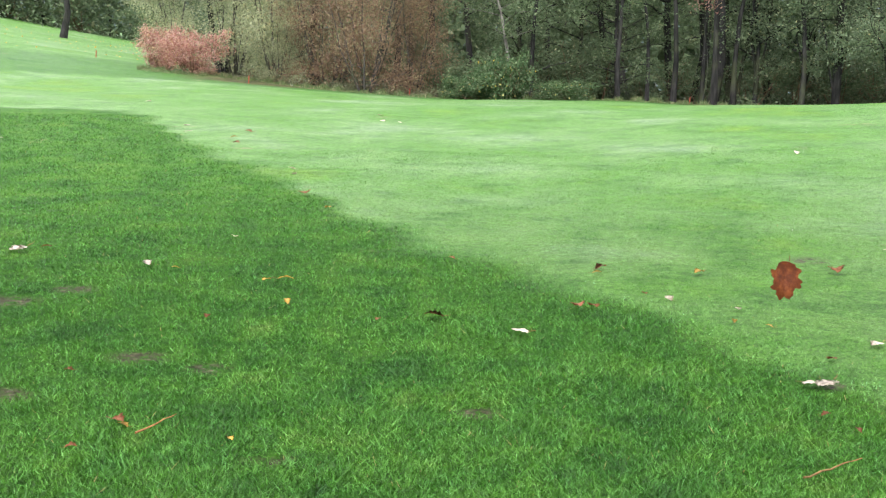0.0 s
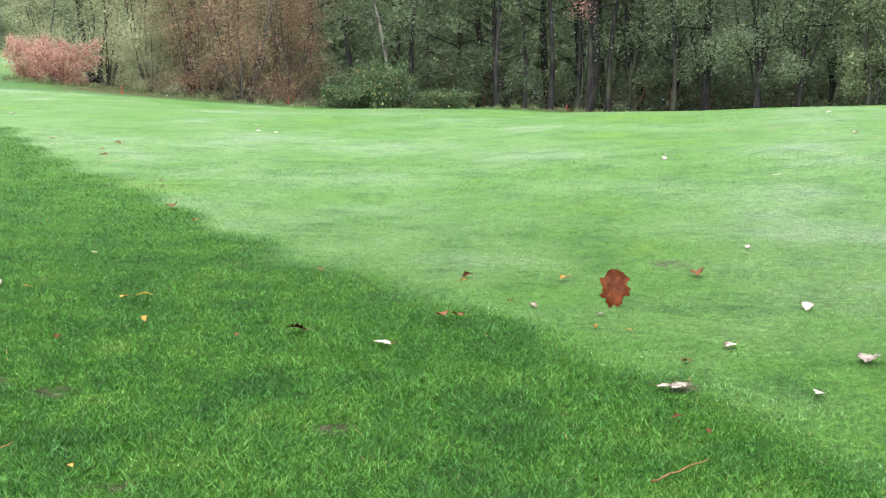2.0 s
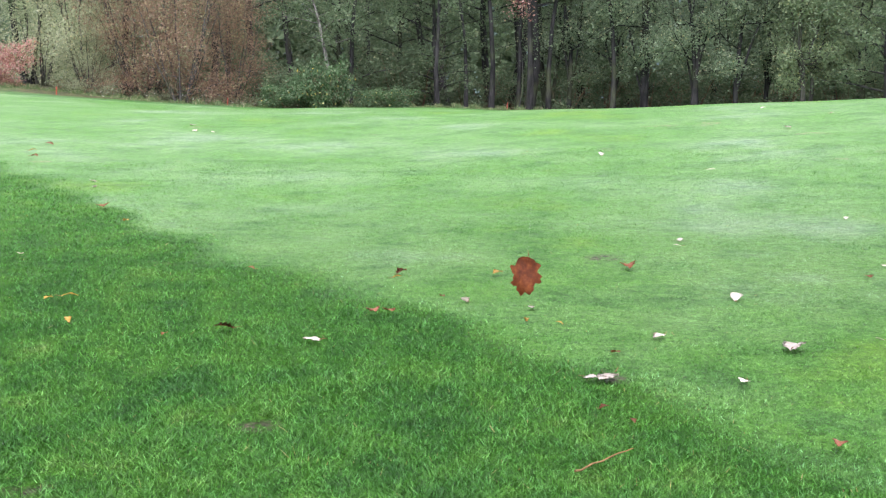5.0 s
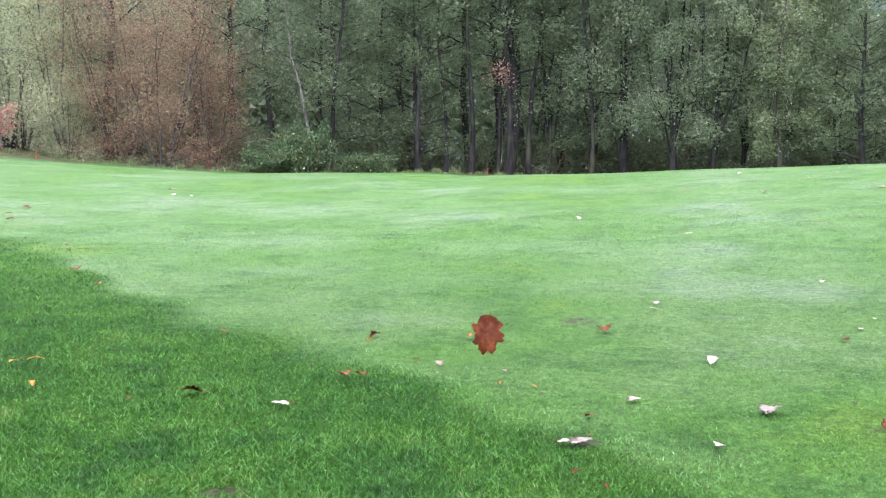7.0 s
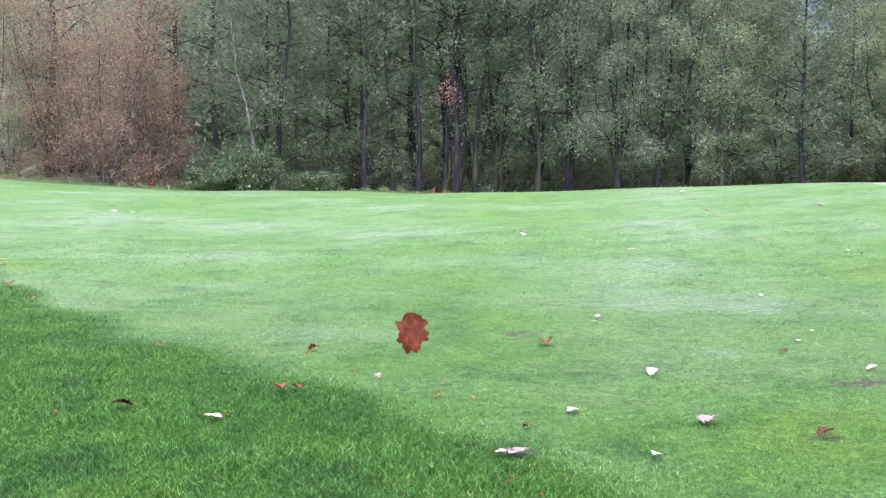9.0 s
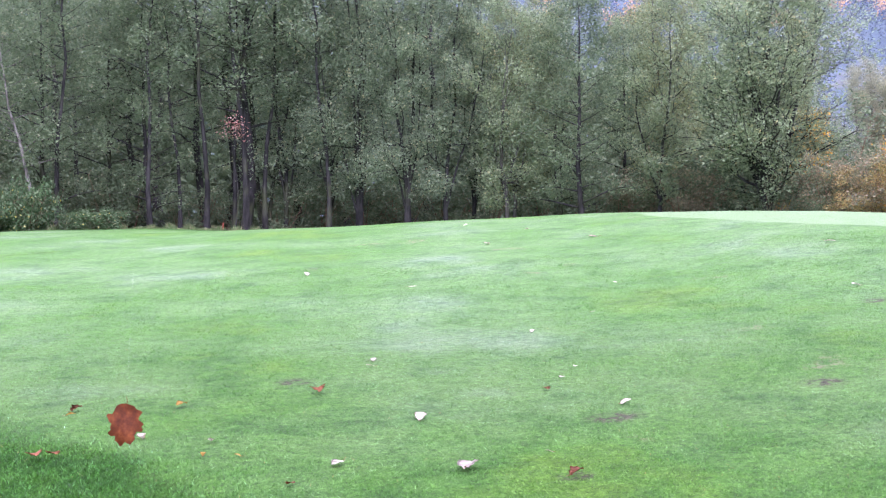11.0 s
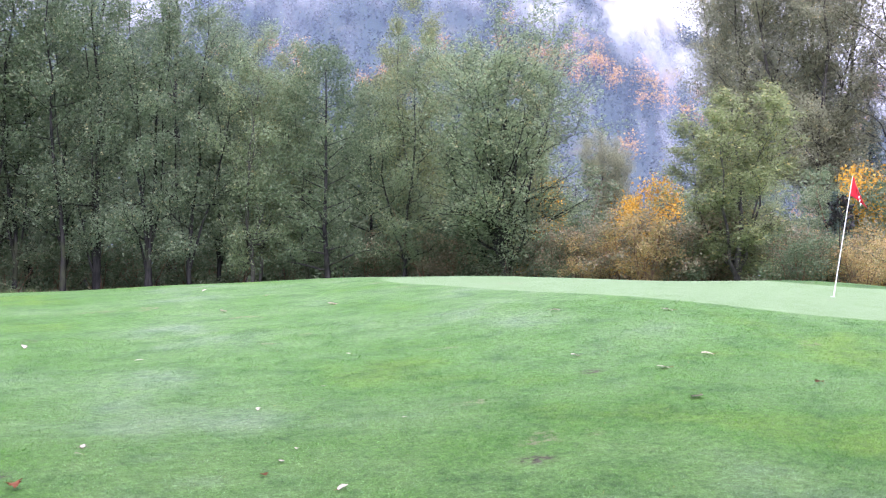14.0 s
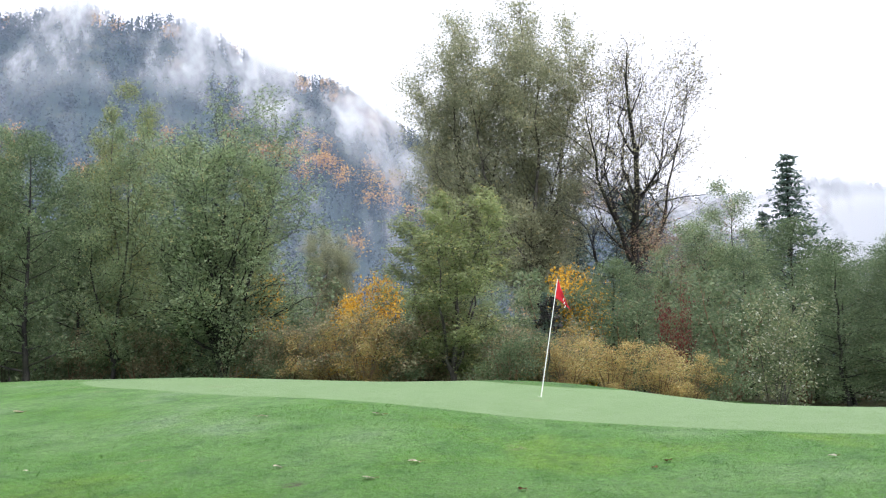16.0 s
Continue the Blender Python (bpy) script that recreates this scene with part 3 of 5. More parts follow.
broad = tree_thing("spreading_alder_tree", "broad spreading green alder with several low forking stems", "tree", BARK_DARK, ALDER, forked=True, seed=33, H=8.7, spread=3.7, low=0.05, girth=0.15, limbs=92, per=26, leaf=0.086, sigma=0.12, stems=7, fan=0.22, fork=0.09, lift=0.85, shape=0.6, tri=True)
stand(broad, 22.75, 30.75, 1.0, 75, wide=1.22)

# birch-like leaning tree with a pale trunk
pale_tree = tree_thing("leaning_alder_tree", "slender leaning alder with a pale grey trunk", "tree", BARK_PALE, ALDER_DK, seed=31, H=9.5, spread=2.6, low=0.25, girth=0.085, limbs=30, twigs=6, per=44, leaf=0.11, lean=(-0.22, 0.05))
stand(pale_tree, -0.12, 42.97, 1.0, 0)

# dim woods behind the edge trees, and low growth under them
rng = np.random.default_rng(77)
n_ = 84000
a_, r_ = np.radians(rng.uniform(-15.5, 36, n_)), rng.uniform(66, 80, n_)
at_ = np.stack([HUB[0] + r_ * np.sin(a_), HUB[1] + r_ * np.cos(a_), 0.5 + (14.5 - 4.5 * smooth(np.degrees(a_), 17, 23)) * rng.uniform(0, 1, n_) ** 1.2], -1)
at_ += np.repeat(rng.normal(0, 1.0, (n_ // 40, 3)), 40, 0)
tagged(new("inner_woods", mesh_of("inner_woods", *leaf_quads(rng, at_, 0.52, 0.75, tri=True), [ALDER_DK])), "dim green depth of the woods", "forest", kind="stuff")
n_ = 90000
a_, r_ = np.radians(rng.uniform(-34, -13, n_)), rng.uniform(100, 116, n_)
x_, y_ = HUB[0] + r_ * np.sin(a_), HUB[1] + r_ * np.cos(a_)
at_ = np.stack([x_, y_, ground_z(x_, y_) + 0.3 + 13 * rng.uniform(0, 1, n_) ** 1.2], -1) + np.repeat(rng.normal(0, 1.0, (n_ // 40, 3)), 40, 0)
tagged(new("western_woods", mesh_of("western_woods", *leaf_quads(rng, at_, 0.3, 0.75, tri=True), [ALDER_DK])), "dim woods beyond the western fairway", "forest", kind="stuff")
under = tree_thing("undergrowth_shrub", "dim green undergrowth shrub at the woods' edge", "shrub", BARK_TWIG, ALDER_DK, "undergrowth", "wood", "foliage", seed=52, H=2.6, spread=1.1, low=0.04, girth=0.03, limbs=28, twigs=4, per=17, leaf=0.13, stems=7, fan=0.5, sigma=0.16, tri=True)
stand(under, 2.36, 45.96, 1.0, 0)
rnd = random.Random(9)
for i_ in range(40):
    a_ = radians(-6 + 46 * (i_ // 2) / 20 + rnd.uniform(-0.7, 0.7))
    rr_ = (45.6 if i_ % 2 else 48.5) - 5.5 * smooth(math.degrees(a_), 14, 36) + rnd.uniform(-0.8, 0.8)
    again(under, HUB[0] + rr_ * math.sin(a_), HUB[1] + rr_ * math.cos(a_), rnd.uniform(0.6, 1.25), rnd.uniform(0, 360), wide=rnd.uniform(0.9, 1.4))

# shrubs
russet = tree_thing("russet_shrub", "tall shrub thick with russet brown leaves", "shrub", BARK_GREY, RUSSET, wood_name="wood", crown_name="foliage", seed=41, H=6.8, spread=1.7, low=0.02, girth=0.05, limbs=90, twigs=6, per=44, leaf=0.072, stems=9, fan=0.3, sigma=0.28, tri=True)
stand(russet, -6.28, 43.42, 1.2, 0, wide=0.95)
again(russet, -4.42, 44.69, 0.85, 130)
again(russet, -8.18, 45.11, 1.15, 220)
willow = tree_thing("willow_shrub", "pale yellow-green willow thicket", "shrub", BARK_GREY, PALE_G, "pale willows", "wood", "foliage", seed=42, H=7.5, spread=1.5, low=0.04, girth=0.05, limbs=70, twigs=6, per=46, leaf=0.075, stems=7, fan=0.22, sigma=0.28, tri=True)
stand(willow, -10.30, 45.67, 1.15, 0)
again(willow, -12.86, 48.10, 1.1, 70)
again(willow, -8.63, 50.12, 1.3, 160)
again(willow, -18.28, 56.84, 0.85, 30, wide=1.5)
again(willow, -10.20, 44.59, 0.5, 200, wide=1.3)
pink = tree_thing("pink_shrub", "rounded shrub with pink-red autumn leaves", "shrub", BARK_TWIG, PINK, wood_name="wood", crown_name="foliage", seed=43, H=1.9, spread=0.8, low=0.05, girth=0.03, limbs=90, twigs=5, per=16, leaf=0.09, stems=14, fan=0.65, sigma=0.12)
stand(pink, -13.45, 43.69, 1.0, 0, wide=1.0)
again(pink, -14.84, 44.28, 1.0, 120, wide=0.8)
silver = tree_thing("silvery_shrub", "shrub with silvery white leaves", "shrub", BARK_GREY, SILVER, wood_name="wood", crown_name="foliage", seed=44, H=4.0, spread=1.3, low=0.05, girth=0.04, limbs=50, twigs=5, per=18, leaf=0.12, stems=6, fan=0.3)
stand(silver, -14.58, 54.82, 1.0, 0)
bramble = tree_thing("bramble_bush", "low green bramble bush with a few yellow leaves", "shrub", BARK_TWIG, BRAMBLE, "brambles at the woods' foot", "wood", "foliage", seed=45, H=1.5, spread=0.9, low=0.05, girth=0.02, limbs=60, twigs=5, per=11, leaf=0.115, stems=14, fan=0.75, sigma=0.13, lift=1.1, slim=0.75)
stand(bramble, -1.35, 41.43, 0.8, 0)
again(bramble, -0.42, 41.97, 1.0, 80, wide=0.7)
again(bramble, 0.90, 41.49, 0.5, 150)
again(bramble, -2.33, 41.88, 0.7, 210)
again(bramble, -1.9, 41.2, 0.5, 20, wide=1.5)
again(bramble, -0.7, 41.3, 1.25, 260, wide=0.6)
again(bramble, 1.9, 41.8, 0.55, 310, wide=1.4)
tan = tree_thing("tan_shrub", "tan and rust brushy autumn shrub", "shrub", BARK_TWIG, TAN, "tan autumn shrubs", "wood", "foliage", seed=46, H=2.6, spread=0.9, low=0.03, girth=0.025, limbs=80, twigs=5, per=18, leaf=0.1, stems=14, fan=0.4, sigma=0.12, slim=0.3)
stand(tan, 24.35, 25.64, 0.95, 0)
for x_, y_, s_, tr_ in [(23.90, 27.34, 0.78, 40), (26.47, 26.41, 0.98, 90), (28.71, 20.96, 0.74, 190), (27.86, 18.75, 0.66, 240), (28.61, 17.64, 0.66, 300), (30.80, 17.93, 0.60, 20), (30.53, 23.50, 0.94, 70)]:
    again(tan, x_, y_, s_, tr_, wide=1.2)
gold = tree_thing("golden_shrub", "shrub with golden yellow autumn leaves", "shrub", BARK_TWIG, GOLD, "golden shrubs", "wood", "foliage", seed=47, H=4.0, spread=1.2, low=0.1, girth=0.04, limbs=50, twigs=6, per=16, leaf=0.13, stems=6, fan=0.3)
stand(gold, 30.44, 32.21, 1.12, 0, wide=0.7)
again(gold, 30.44, 34.07, 0.95, 100, wide=0.7)
again(gold, 26.25, 34.2, 1.08, 100, wide=0.75)
again(gold, 38.14, 26.73, 1.32, 200, wide=0.75)
sapling = tree_thing("young_alder_tree", "young bushy alder with yellowing leaves behind the green", "tree", BARK_GREY, ALDER_LT, forked=True, seed=48, H=6.9, spread=1.75, low=0.02, girth=0.08, limbs=64, per=23, leaf=0.080, sigma=0.11, stems=6, fan=0.15, fork=0.05, lift=1.0, tri=True)
stand(sapling, 26.44, 23.62, 0.91, 0, wide=1.55)
green_bush = tree_thing("green_shrub", "dense green shrub behind the golf green", "shrub", BARK_TWIG, ALDER_DK, "green shrubs", "wood", "foliage", seed=49, H=4.2, spread=1.5, low=0.05, girth=0.05, limbs=42, twigs=5, per=17, leaf=0.13, stems=7, fan=0.3)
stand(green_bush, 36.26, 24.18, 1.0, 0)
for x_, y_, s_, tr_ in [(38.33, 20.89, 1.15, 40), (29.97, 36.56, 1.2, 200), (38.02, 28.53, 1.2, 20), (41.63, 25.12, 1.3, 90)]:
    again(green_bush, x_, y_, s_, tr_, wide=1.2)
wine = tree_thing("wine_red_shrub", "small wine-red leaved shrub", "shrub", BARK_TWIG, WINE, wood_name="wood", crown_name="foliage", seed=50, H=3.6, spread=0.8, low=0.3, girth=0.03, limbs=30, twigs=5, per=14, leaf=0.12, stems=4, fan=0.2)
stand(wine, 35.66, 21.47, 1.05, 0, wide=0.5)
pale_shrub = tree_thing("pale_leaf_shrub", "loose shrub with pale undersided leaves", "shrub", BARK_GREY, SILVER, wood_name="wood", crown_name="foliage", seed=51, H=4.6, spread=1.3, low=0.06, girth=0.035, limbs=60, twigs=5, per=20, leaf=0.11, stems=7, fan=0.3)
stand(pale_shrub, 33.79, 16.67, 0.85, 0)

for x_, y_, s_, tr_ in [(41.18, 17.43, 0.6, 20), (39.12, 14.55, 0.62, 80), (44.23, 20.37, 0.66, 150), (39.71, 12.90, 0.62, 210)]:
    again(ALDERS[2], x_, y_, s_, tr_, wide=1.4)
# tall trees behind the green
cotton = tree_thing("cottonwood_tree", "tall grey-green cottonwood tree in thinning leaf", "tree", BARK_GREY, POPLAR, "cottonwoods", forked=True, seed=61, H=25.5, spread=5.8, low=0.05, girth=0.36, limbs=110, per=46, leaf=0.155, sigma=0.34, stems=6, fan=0.145, fork=0.14, lift=1.15, tri=True)
stand(cotton, 58.96, 47.18, 1.02, 0)
again(cotton, 57.91, 52.92, 0.96, 130)
again(cotton, 47.96, 55.45, 0.38, 40, wide=1.1)
THIN_LEAF = leaf_material("last_brown_leaves", [(0.0, (0.180, 0.165, 0.102)), (0.6, (0.285, 0.281, 0.170)), (1.0, (0.495, 0.478, 0.289))], 0.4)
bare = tree_thing("bare_tree", "tall tree almost bare of leaves", "tree", BARK_DARK, THIN_LEAF, forked=True, seed=64, H=24.5, spread=6.0, low=0.12, girth=0.42, limbs=84, per=3, leaf=0.15, sigma=0.3, stems=6, fan=0.18, fork=0.30, levels=3, wide=0.62, lift=1.2, shape=0.5, keep=0.5, tri=True)
stand(bare, 63.41, 41.16, 0.94, 0, wide=1.2)
for x_, y_, s_, tr_, k_ in [(45.84, 23.84, 0.62, 40, 2), (49.21, 21.53, 0.58, 90, 2), (51.94, 25.11, 0.8, 150, 2), (46.34, 18.04, 0.64, 200, 2), (53.47, 30.66, 0.7, 240, 0), (48.91, 16.90, 0.62, 280, 2)]:
    again(ALDERS[k_], x_, y_, s_ * 1.22, tr_, wide=1.25)

for k_, x_, y_, s_, tr_ in [(0, 52.26, 28.77, 0.98, 30), (0, 56.57, 29.22, 0.8, 80), (2, 52.85, 23.17, 0.85, 140), (2, 57.37, 22.79, 0.85, 200), (2, 38.37, 16.35, 0.62, 50), (2, 40.77, 15.81, 0.6, 100), (1, 39.28, 33.28, 0.55, 20), (2, 40.28, 36.63, 0.62, 80), (1, 40.39, 39.37, 0.5, 160), (0, 52.21, 32.71, 0.68, 260), (2, 36.87, 25.06, 0.6, 310), (2, 39.21, 25.18, 0.56, 10), (1, 39.08, 30.42, 0.5, 70), (2, 50.48, 18.42, 0.7, 170)]:
    again(ALDERS[k_], x_, y_, s_, tr_, wide=1.35)
again(russet, 58.11, 34.60, 1.5, 60)
for x_, y_, s_, tr_ in [(26.76, 21.77, 0.46, 20), (27.63, 22.29, 0.5, 70), (25.1, 24.9, 0.42, 130), (31.28, 17.11, 0.42, 200), (23.4, 28.9, 0.42, 90), (22.6, 30.2, 0.4, 190)]:
    again(green_bush, x_, y_, s_, tr_, wide=1.3)

# more of the eastern thicket
rusty = tree_thing("rusty_shrub", "brushy shrub with rust and olive leaves", "shrub", BARK_TWIG, RUST, "rusty shrubs", "wood", "foliage", seed=53, H=3.0, spread=1.0, low=0.03, girth=0.025, limbs=70, twigs=5, per=18, leaf=0.1, stems=12, fan=0.4, sigma=0.13)
stand(rusty, 23.94, 28.58, 0.8, 0)
for x_, y_, s_, tr_ in [(24.55, 26.79, 0.9, 60), (25.57, 25.20, 0.85, 110), (24.11, 30.95, 0.75, 160), (29.21, 21.95, 0.8, 260), (22.10, 33.50, 0.7, 20), (20.55, 35.53, 0.7, 200)]:
    again(rusty, x_, y_, s_, tr_, wide=1.2)
weed = tree_thing("dry_weed", "pale dry weeds gone to seed", "weed", BARK_TWIG, SILVER, "dry weeds", "wood", "foliage", seed=55, H=0.6, spread=0.4, low=0.1, girth=0.012, limbs=28, twigs=3, per=9, leaf=0.07, stems=7, fan=0.8, sigma=0.08)
stand(weed, -9.17, 43.29, 1.0, 0)
for i_ in range(13):
    a_ = radians(37 + 2.7 * i_ + rnd.uniform(-0.8, 0.8))
    rr_ = 46 + 5 * (i_ % 2) + rnd.uniform(-1, 1)
    again(green_bush, HUB[0] + rr_ * math.sin(a_), HUB[1] + rr_ * math.cos(a_), rnd.uniform(0.75, 1.1), rnd.uniform(0, 360), wide=1.5)
for x_, y_, s_ in [(27.05, 25.84, 0.9), (28.21, 26.10, 0.8), (28.53, 24.30, 0.9)]:
    again(rusty, x_, y_, s_, 40 * s_, wide=1.3)
# weeds gone to seed at the foot of the western woods
for i_ in range(16):
    a_ = radians(-15.5 + 1.0 * i_ + rnd.uniform(-0.4, 0.4))
    rr_ = 44.0 + rnd.uniform(-0.6, 0.6) + 2.5 * smooth(-math.degrees(a_), 8, 15)
    again(weed, HUB[0] + rr_ * math.sin(a_), HUB[1] + rr_ * math.cos(a_), rnd.uniform(0.6, 1.2), rnd.uniform(0, 360), wide=1.4)
# dark trees beyond the western lawn
for x_, y_, s_, tr_, k_ in [(-38.2, 98.1, 0.8, 0, 1), (-44.4, 98.0, 0.8, 50, 1), (-50.4, 97.7, 0.85, 90, 1), (-54.3, 92.9, 0.85, 170, 0), (-32.3, 95.1, 0.8, 210, 0), (-22.26, 76.55, 0.8, 260, 1), (-29.35, 67.58, 0.9, 30, 0)]:
    again(TALLS[k_], x_, y_, s_, tr_, wide=1.2)
for x_, y_, s_ in [(-39.5, 95.2, 1.0), (-45.4, 94.9, 1.0), (-50.6, 92.1, 1.0), (-31.0, 92.1, 0.9), (-54.1, 87.3, 1.0)]:
    again(green_bush, x_, y_, s_, 0, wide=1.8)
# Black clump added to stand for the dark gap in foliage by the flag
BLACK_LEAF = leaf_material("dark_gap_leaves", [(0.0, (0.010, 0.010, 0.012)), (0.8, (0.022, 0.021, 0.022)), (1.0, (0.10, 0.07, 0.03))], 0.1)
dark_gap = tree_thing("dark_gap_clump", "thin stem with a black leaf clump, added for the dark gap in the foliage", "tree", BARK_DARK, BLACK_LEAF, seed=56, H=2.75, spread=0.34, low=0.66, girth=0.03, limbs=9, twigs=6, per=9, leaf=0.11, sigma=0.06, lift=0.2, tri=True)
stand(dark_gap, 25.10, 18.95, 1.0, 0)
maple = tree_thing("vine_maple_tree", "thin young maple with a tuft of salmon-red leaves", "tree", BARK_DARK, PINK, seed=54, H=6.2, spread=0.6, low=0.84, girth=0.04, limbs=6, twigs=4, per=9, leaf=0.13)
stand(maple, 6.73, 41.97, 0.72, 0)


# ---- fir trees ----
# Needle tones lightened to carry the haze of distance in their colour
NEEDLE = leaf_material("fir_needles", [(0.0, (0.052, 0.094, 0.078)), (0.6, (0.085, 0.137, 0.111)), (1.0, (0.130, 0.189, 0.150))], 0.25)


def fir_thing(name, label, seed, H, spread, tiers, arms):
    rng = np.random.default_rng(seed)
    f = np.linspace(0, 1, 6)
    wood = [tube(np.stack([0 * f, 0 * f, f * H - 0.2], -1), 0.018 * H * (1 - 0.96 * f), 7)]
    spots = []
    for i in range(tiers):
        h = H * (0.08 + 0.9 * i / tiers)
        ln = spread * (1 - (h / H)) ** 0.85 + 0.15
        for k in range(arms):
            az = k * 2 * np.pi / arms + i * 0.7 + rng.uniform(-0.3, 0.3)
            l2 = ln * rng.uniform(0.55, 1.2)
            s = np.linspace(0, 1, 4)
            p_ = np.stack([np.cos(az) * l2 * s, np.sin(az) * l2 * s, h - 0.35 * l2 * s + 0.18 * l2 * s ** 2], -1)
            wood.append(tube(p_, 0.03 * (1.05 - s), 3))
            n = int(16 + 44 * l2 / spread)
            e = rng.uniform(0.15, 1, n)
            c = np.stack([np.interp(e, s, p_[:, j]) for j in range(3)], -1)
            side = (rng.uniform(-1, 1, n) * 0.22 * l2 * (1.1 - e))[:, None] * np.array([[-np.sin(az), np.cos(az), 0]])
            spots.append(c + side - np.array([0, 0, 1]) * rng.uniform(0, 0.15, (n, 1)))
    top = tagged(new(name), label, "tree", "fir trees")
    t = new("trunk", mesh_of("trunk", *joined(wood), [BARK_DARK], True))
    c = new("crown", mesh_of("crown", *leaf_quads(rng, np.concatenate(spots), 0.36, 0.42, 0.25), [NEEDLE]))
    t.parent = c.parent = top
    return top


fir = fir_thing("fir_tree", "dark green fir tree rising above the shrubs", 71, 21, 5.6, 34, 7)
stand(fir, 89.5, 43.6, 0.98, 0, wide=1.25)
again(fir, 76.4, 50.9, 0.78, 140, wide=1.5)
again(fir, 75.25, 55.58, 0.64, 220, wide=1.3)
again(fir, 89.51, 46.08, 0.74, 60)
# Small fir added low behind the flag, where only a dark hollow shows
again(fir, 29.83, 22.77, 0.165, 30)


# ---- misty mountainside ----
RIDGE = ((-60, 0.11), (-40, 0.12), (10, 0.24), (23, 0.303), (27.6, 0.321), (29.3, 0.308), (31, 0.316), (33.6, 0.306), (36, 0.281), (38, 0.268), (40, 0.265), (41.5, 0.25), (43, 0.229), (47, 0.195), (54, 0.172), (57, 0.154), (62, 0.148), (65, 0.162), (68, 0.152), (75, 0.14), (130, 0.12))


def ridge_slope(az):
    return np.interp(az, [q[0] for q in RIDGE], [q[1] for q in RIDGE]) - 0.017


def hill_z(az, r):
    w = smooth(r, 260, 900)
    return (ridge_slope(az) * 900) * w ** 1.15 - 0.25 * np.maximum(0, r - 900) + 30 * np.sin(az * 0.35 + r * 0.011) * np.sin(r * 0.016) * w * (1 - w)


HILL, nt, b = material("forested_slope", 0.9, 0.1)
p = world_pos(nt)
link(nt, n_ramp(nt, n_noise(nt, p, 0.03, 6.0, 0.7), [(0.35, (0.022, 0.040, 0.040)), (0.55, (0.038, 0.062, 0.055)), (0.7, (0.085, 0.085, 0.055))]), b.inputs["Base Color"])
azs, rs = np.linspace(-60, 130, 191), np.linspace(250, 1300, 60)
A_, R_ = np.meshgrid(azs, rs, indexing="ij")
hv = np.stack([R_ * np.sin(np.radians(A_)), R_ * np.cos(np.radians(A_)), hill_z(A_, R_)], -1).reshape(-1, 3)
i_, j_ = np.meshgrid(np.arange(190), np.arange(59), indexing="ij")
hq = np.stack([i_ * 60 + j_, i_ * 60 + j_ + 1, (i_ + 1) * 60 + j_ + 1, (i_ + 1) * 60 + j_], -1).reshape(-1, 4)
tagged(new("mountainside", mesh_of("mountainside", hv, hq, [HILL], True)), "steep forested mountainside in low cloud", "hill", kind="structure")

rng = np.random.default_rng(81)


def hill_spots(n, az0=16, az1=74, r0=400, r1=915):
    a, r = rng.uniform(az0, az1, n), np.sqrt(rng.uniform(r0 ** 2, r1 ** 2, n))
    return a, r, np.stack([r * np.sin(np.radians(a)), r * np.cos(np.radians(a)), hill_z(a, r)], -1)


def far_conifers(n, per=26, tall=(8, 17), size=3.0, **where):
    """Spires of drooping boughs, one mesh."""
    a, r, c = hill_spots(n, **where)
    h = rng.uniform(*tall, n)
    u = rng.uniform(0.05, 1, (n, per)) ** 1.25
    an = rng.uniform(0, 2 * np.pi, (n, per))
    rad = (1 - u) * (h * 0.16)[:, None] * rng.uniform(0.2, 0.8, (n, per))
    at = c[:, None] + np.stack([rad * np.cos(an), rad * np.sin(an), u * h[:, None]], -1)
    return leaf_quads(rng, at.reshape(-1, 3), size, 0.6, 0.5, True)


def far_broadleaves(n, per=46, **where):
    a, r, c = hill_spots(n * 4, **where)
    patchy = np.array([noise.noise(Vector((q_[0] * 0.009, q_[1] * 0.009, 3.0))) for q_ in c])
    c = c[np.argsort(-(patchy + rng.uniform(0, 0.45, len(c))))[:n]]
    at = np.repeat(c, per, 0) + rng.normal(0, 1, (len(c) * per, 3)) * np.array([2.6, 2.6, 2.6]) + np.array([0, 0, 6.0])
    return leaf_quads(rng, at, 1.15, 0.8, 0.0, True)


FAR_DARK = leaf_material("far_conifers", [(0.0, (0.030, 0.054, 0.054)), (1.0, (0.060, 0.092, 0.082))], 0.3, patch=1.0)
FAR_GOLD = leaf_material("far_autumn_trees", [(0.0, (0.330, 0.200, 0.080)), (0.4, (0.520, 0.290, 0.090)), (1.0, (0.760, 0.460, 0.110))], 0.2, patch=0.1)
tagged(new("mountain_conifers", mesh_of("mountain_conifers", *far_conifers(8400, 22, (9, 16), 1.7, r1=880), [FAR_DARK])), "dark conifers on the mountainside", "forest", kind="stuff")
tagged(new("valley_conifers", mesh_of("valley_conifers", *far_conifers(46, 150, (7, 15), 0.9, az0=40.4, az1=43.4, r0=320, r1=368), [FAR_DARK])), "small stand of dark conifers low on the mountainside", "forest", kind="stuff")
tagged(new("mountain_broadleaves", mesh_of("mountain_broadleaves", *joined([far_broadleaves(150, 260), far_broadleaves(28, 260, az0=35, az1=46, r0=420, r1=760)]), [FAR_GOLD])), "orange and yellow autumn trees on the mountainside", "forest", kind="stuff")


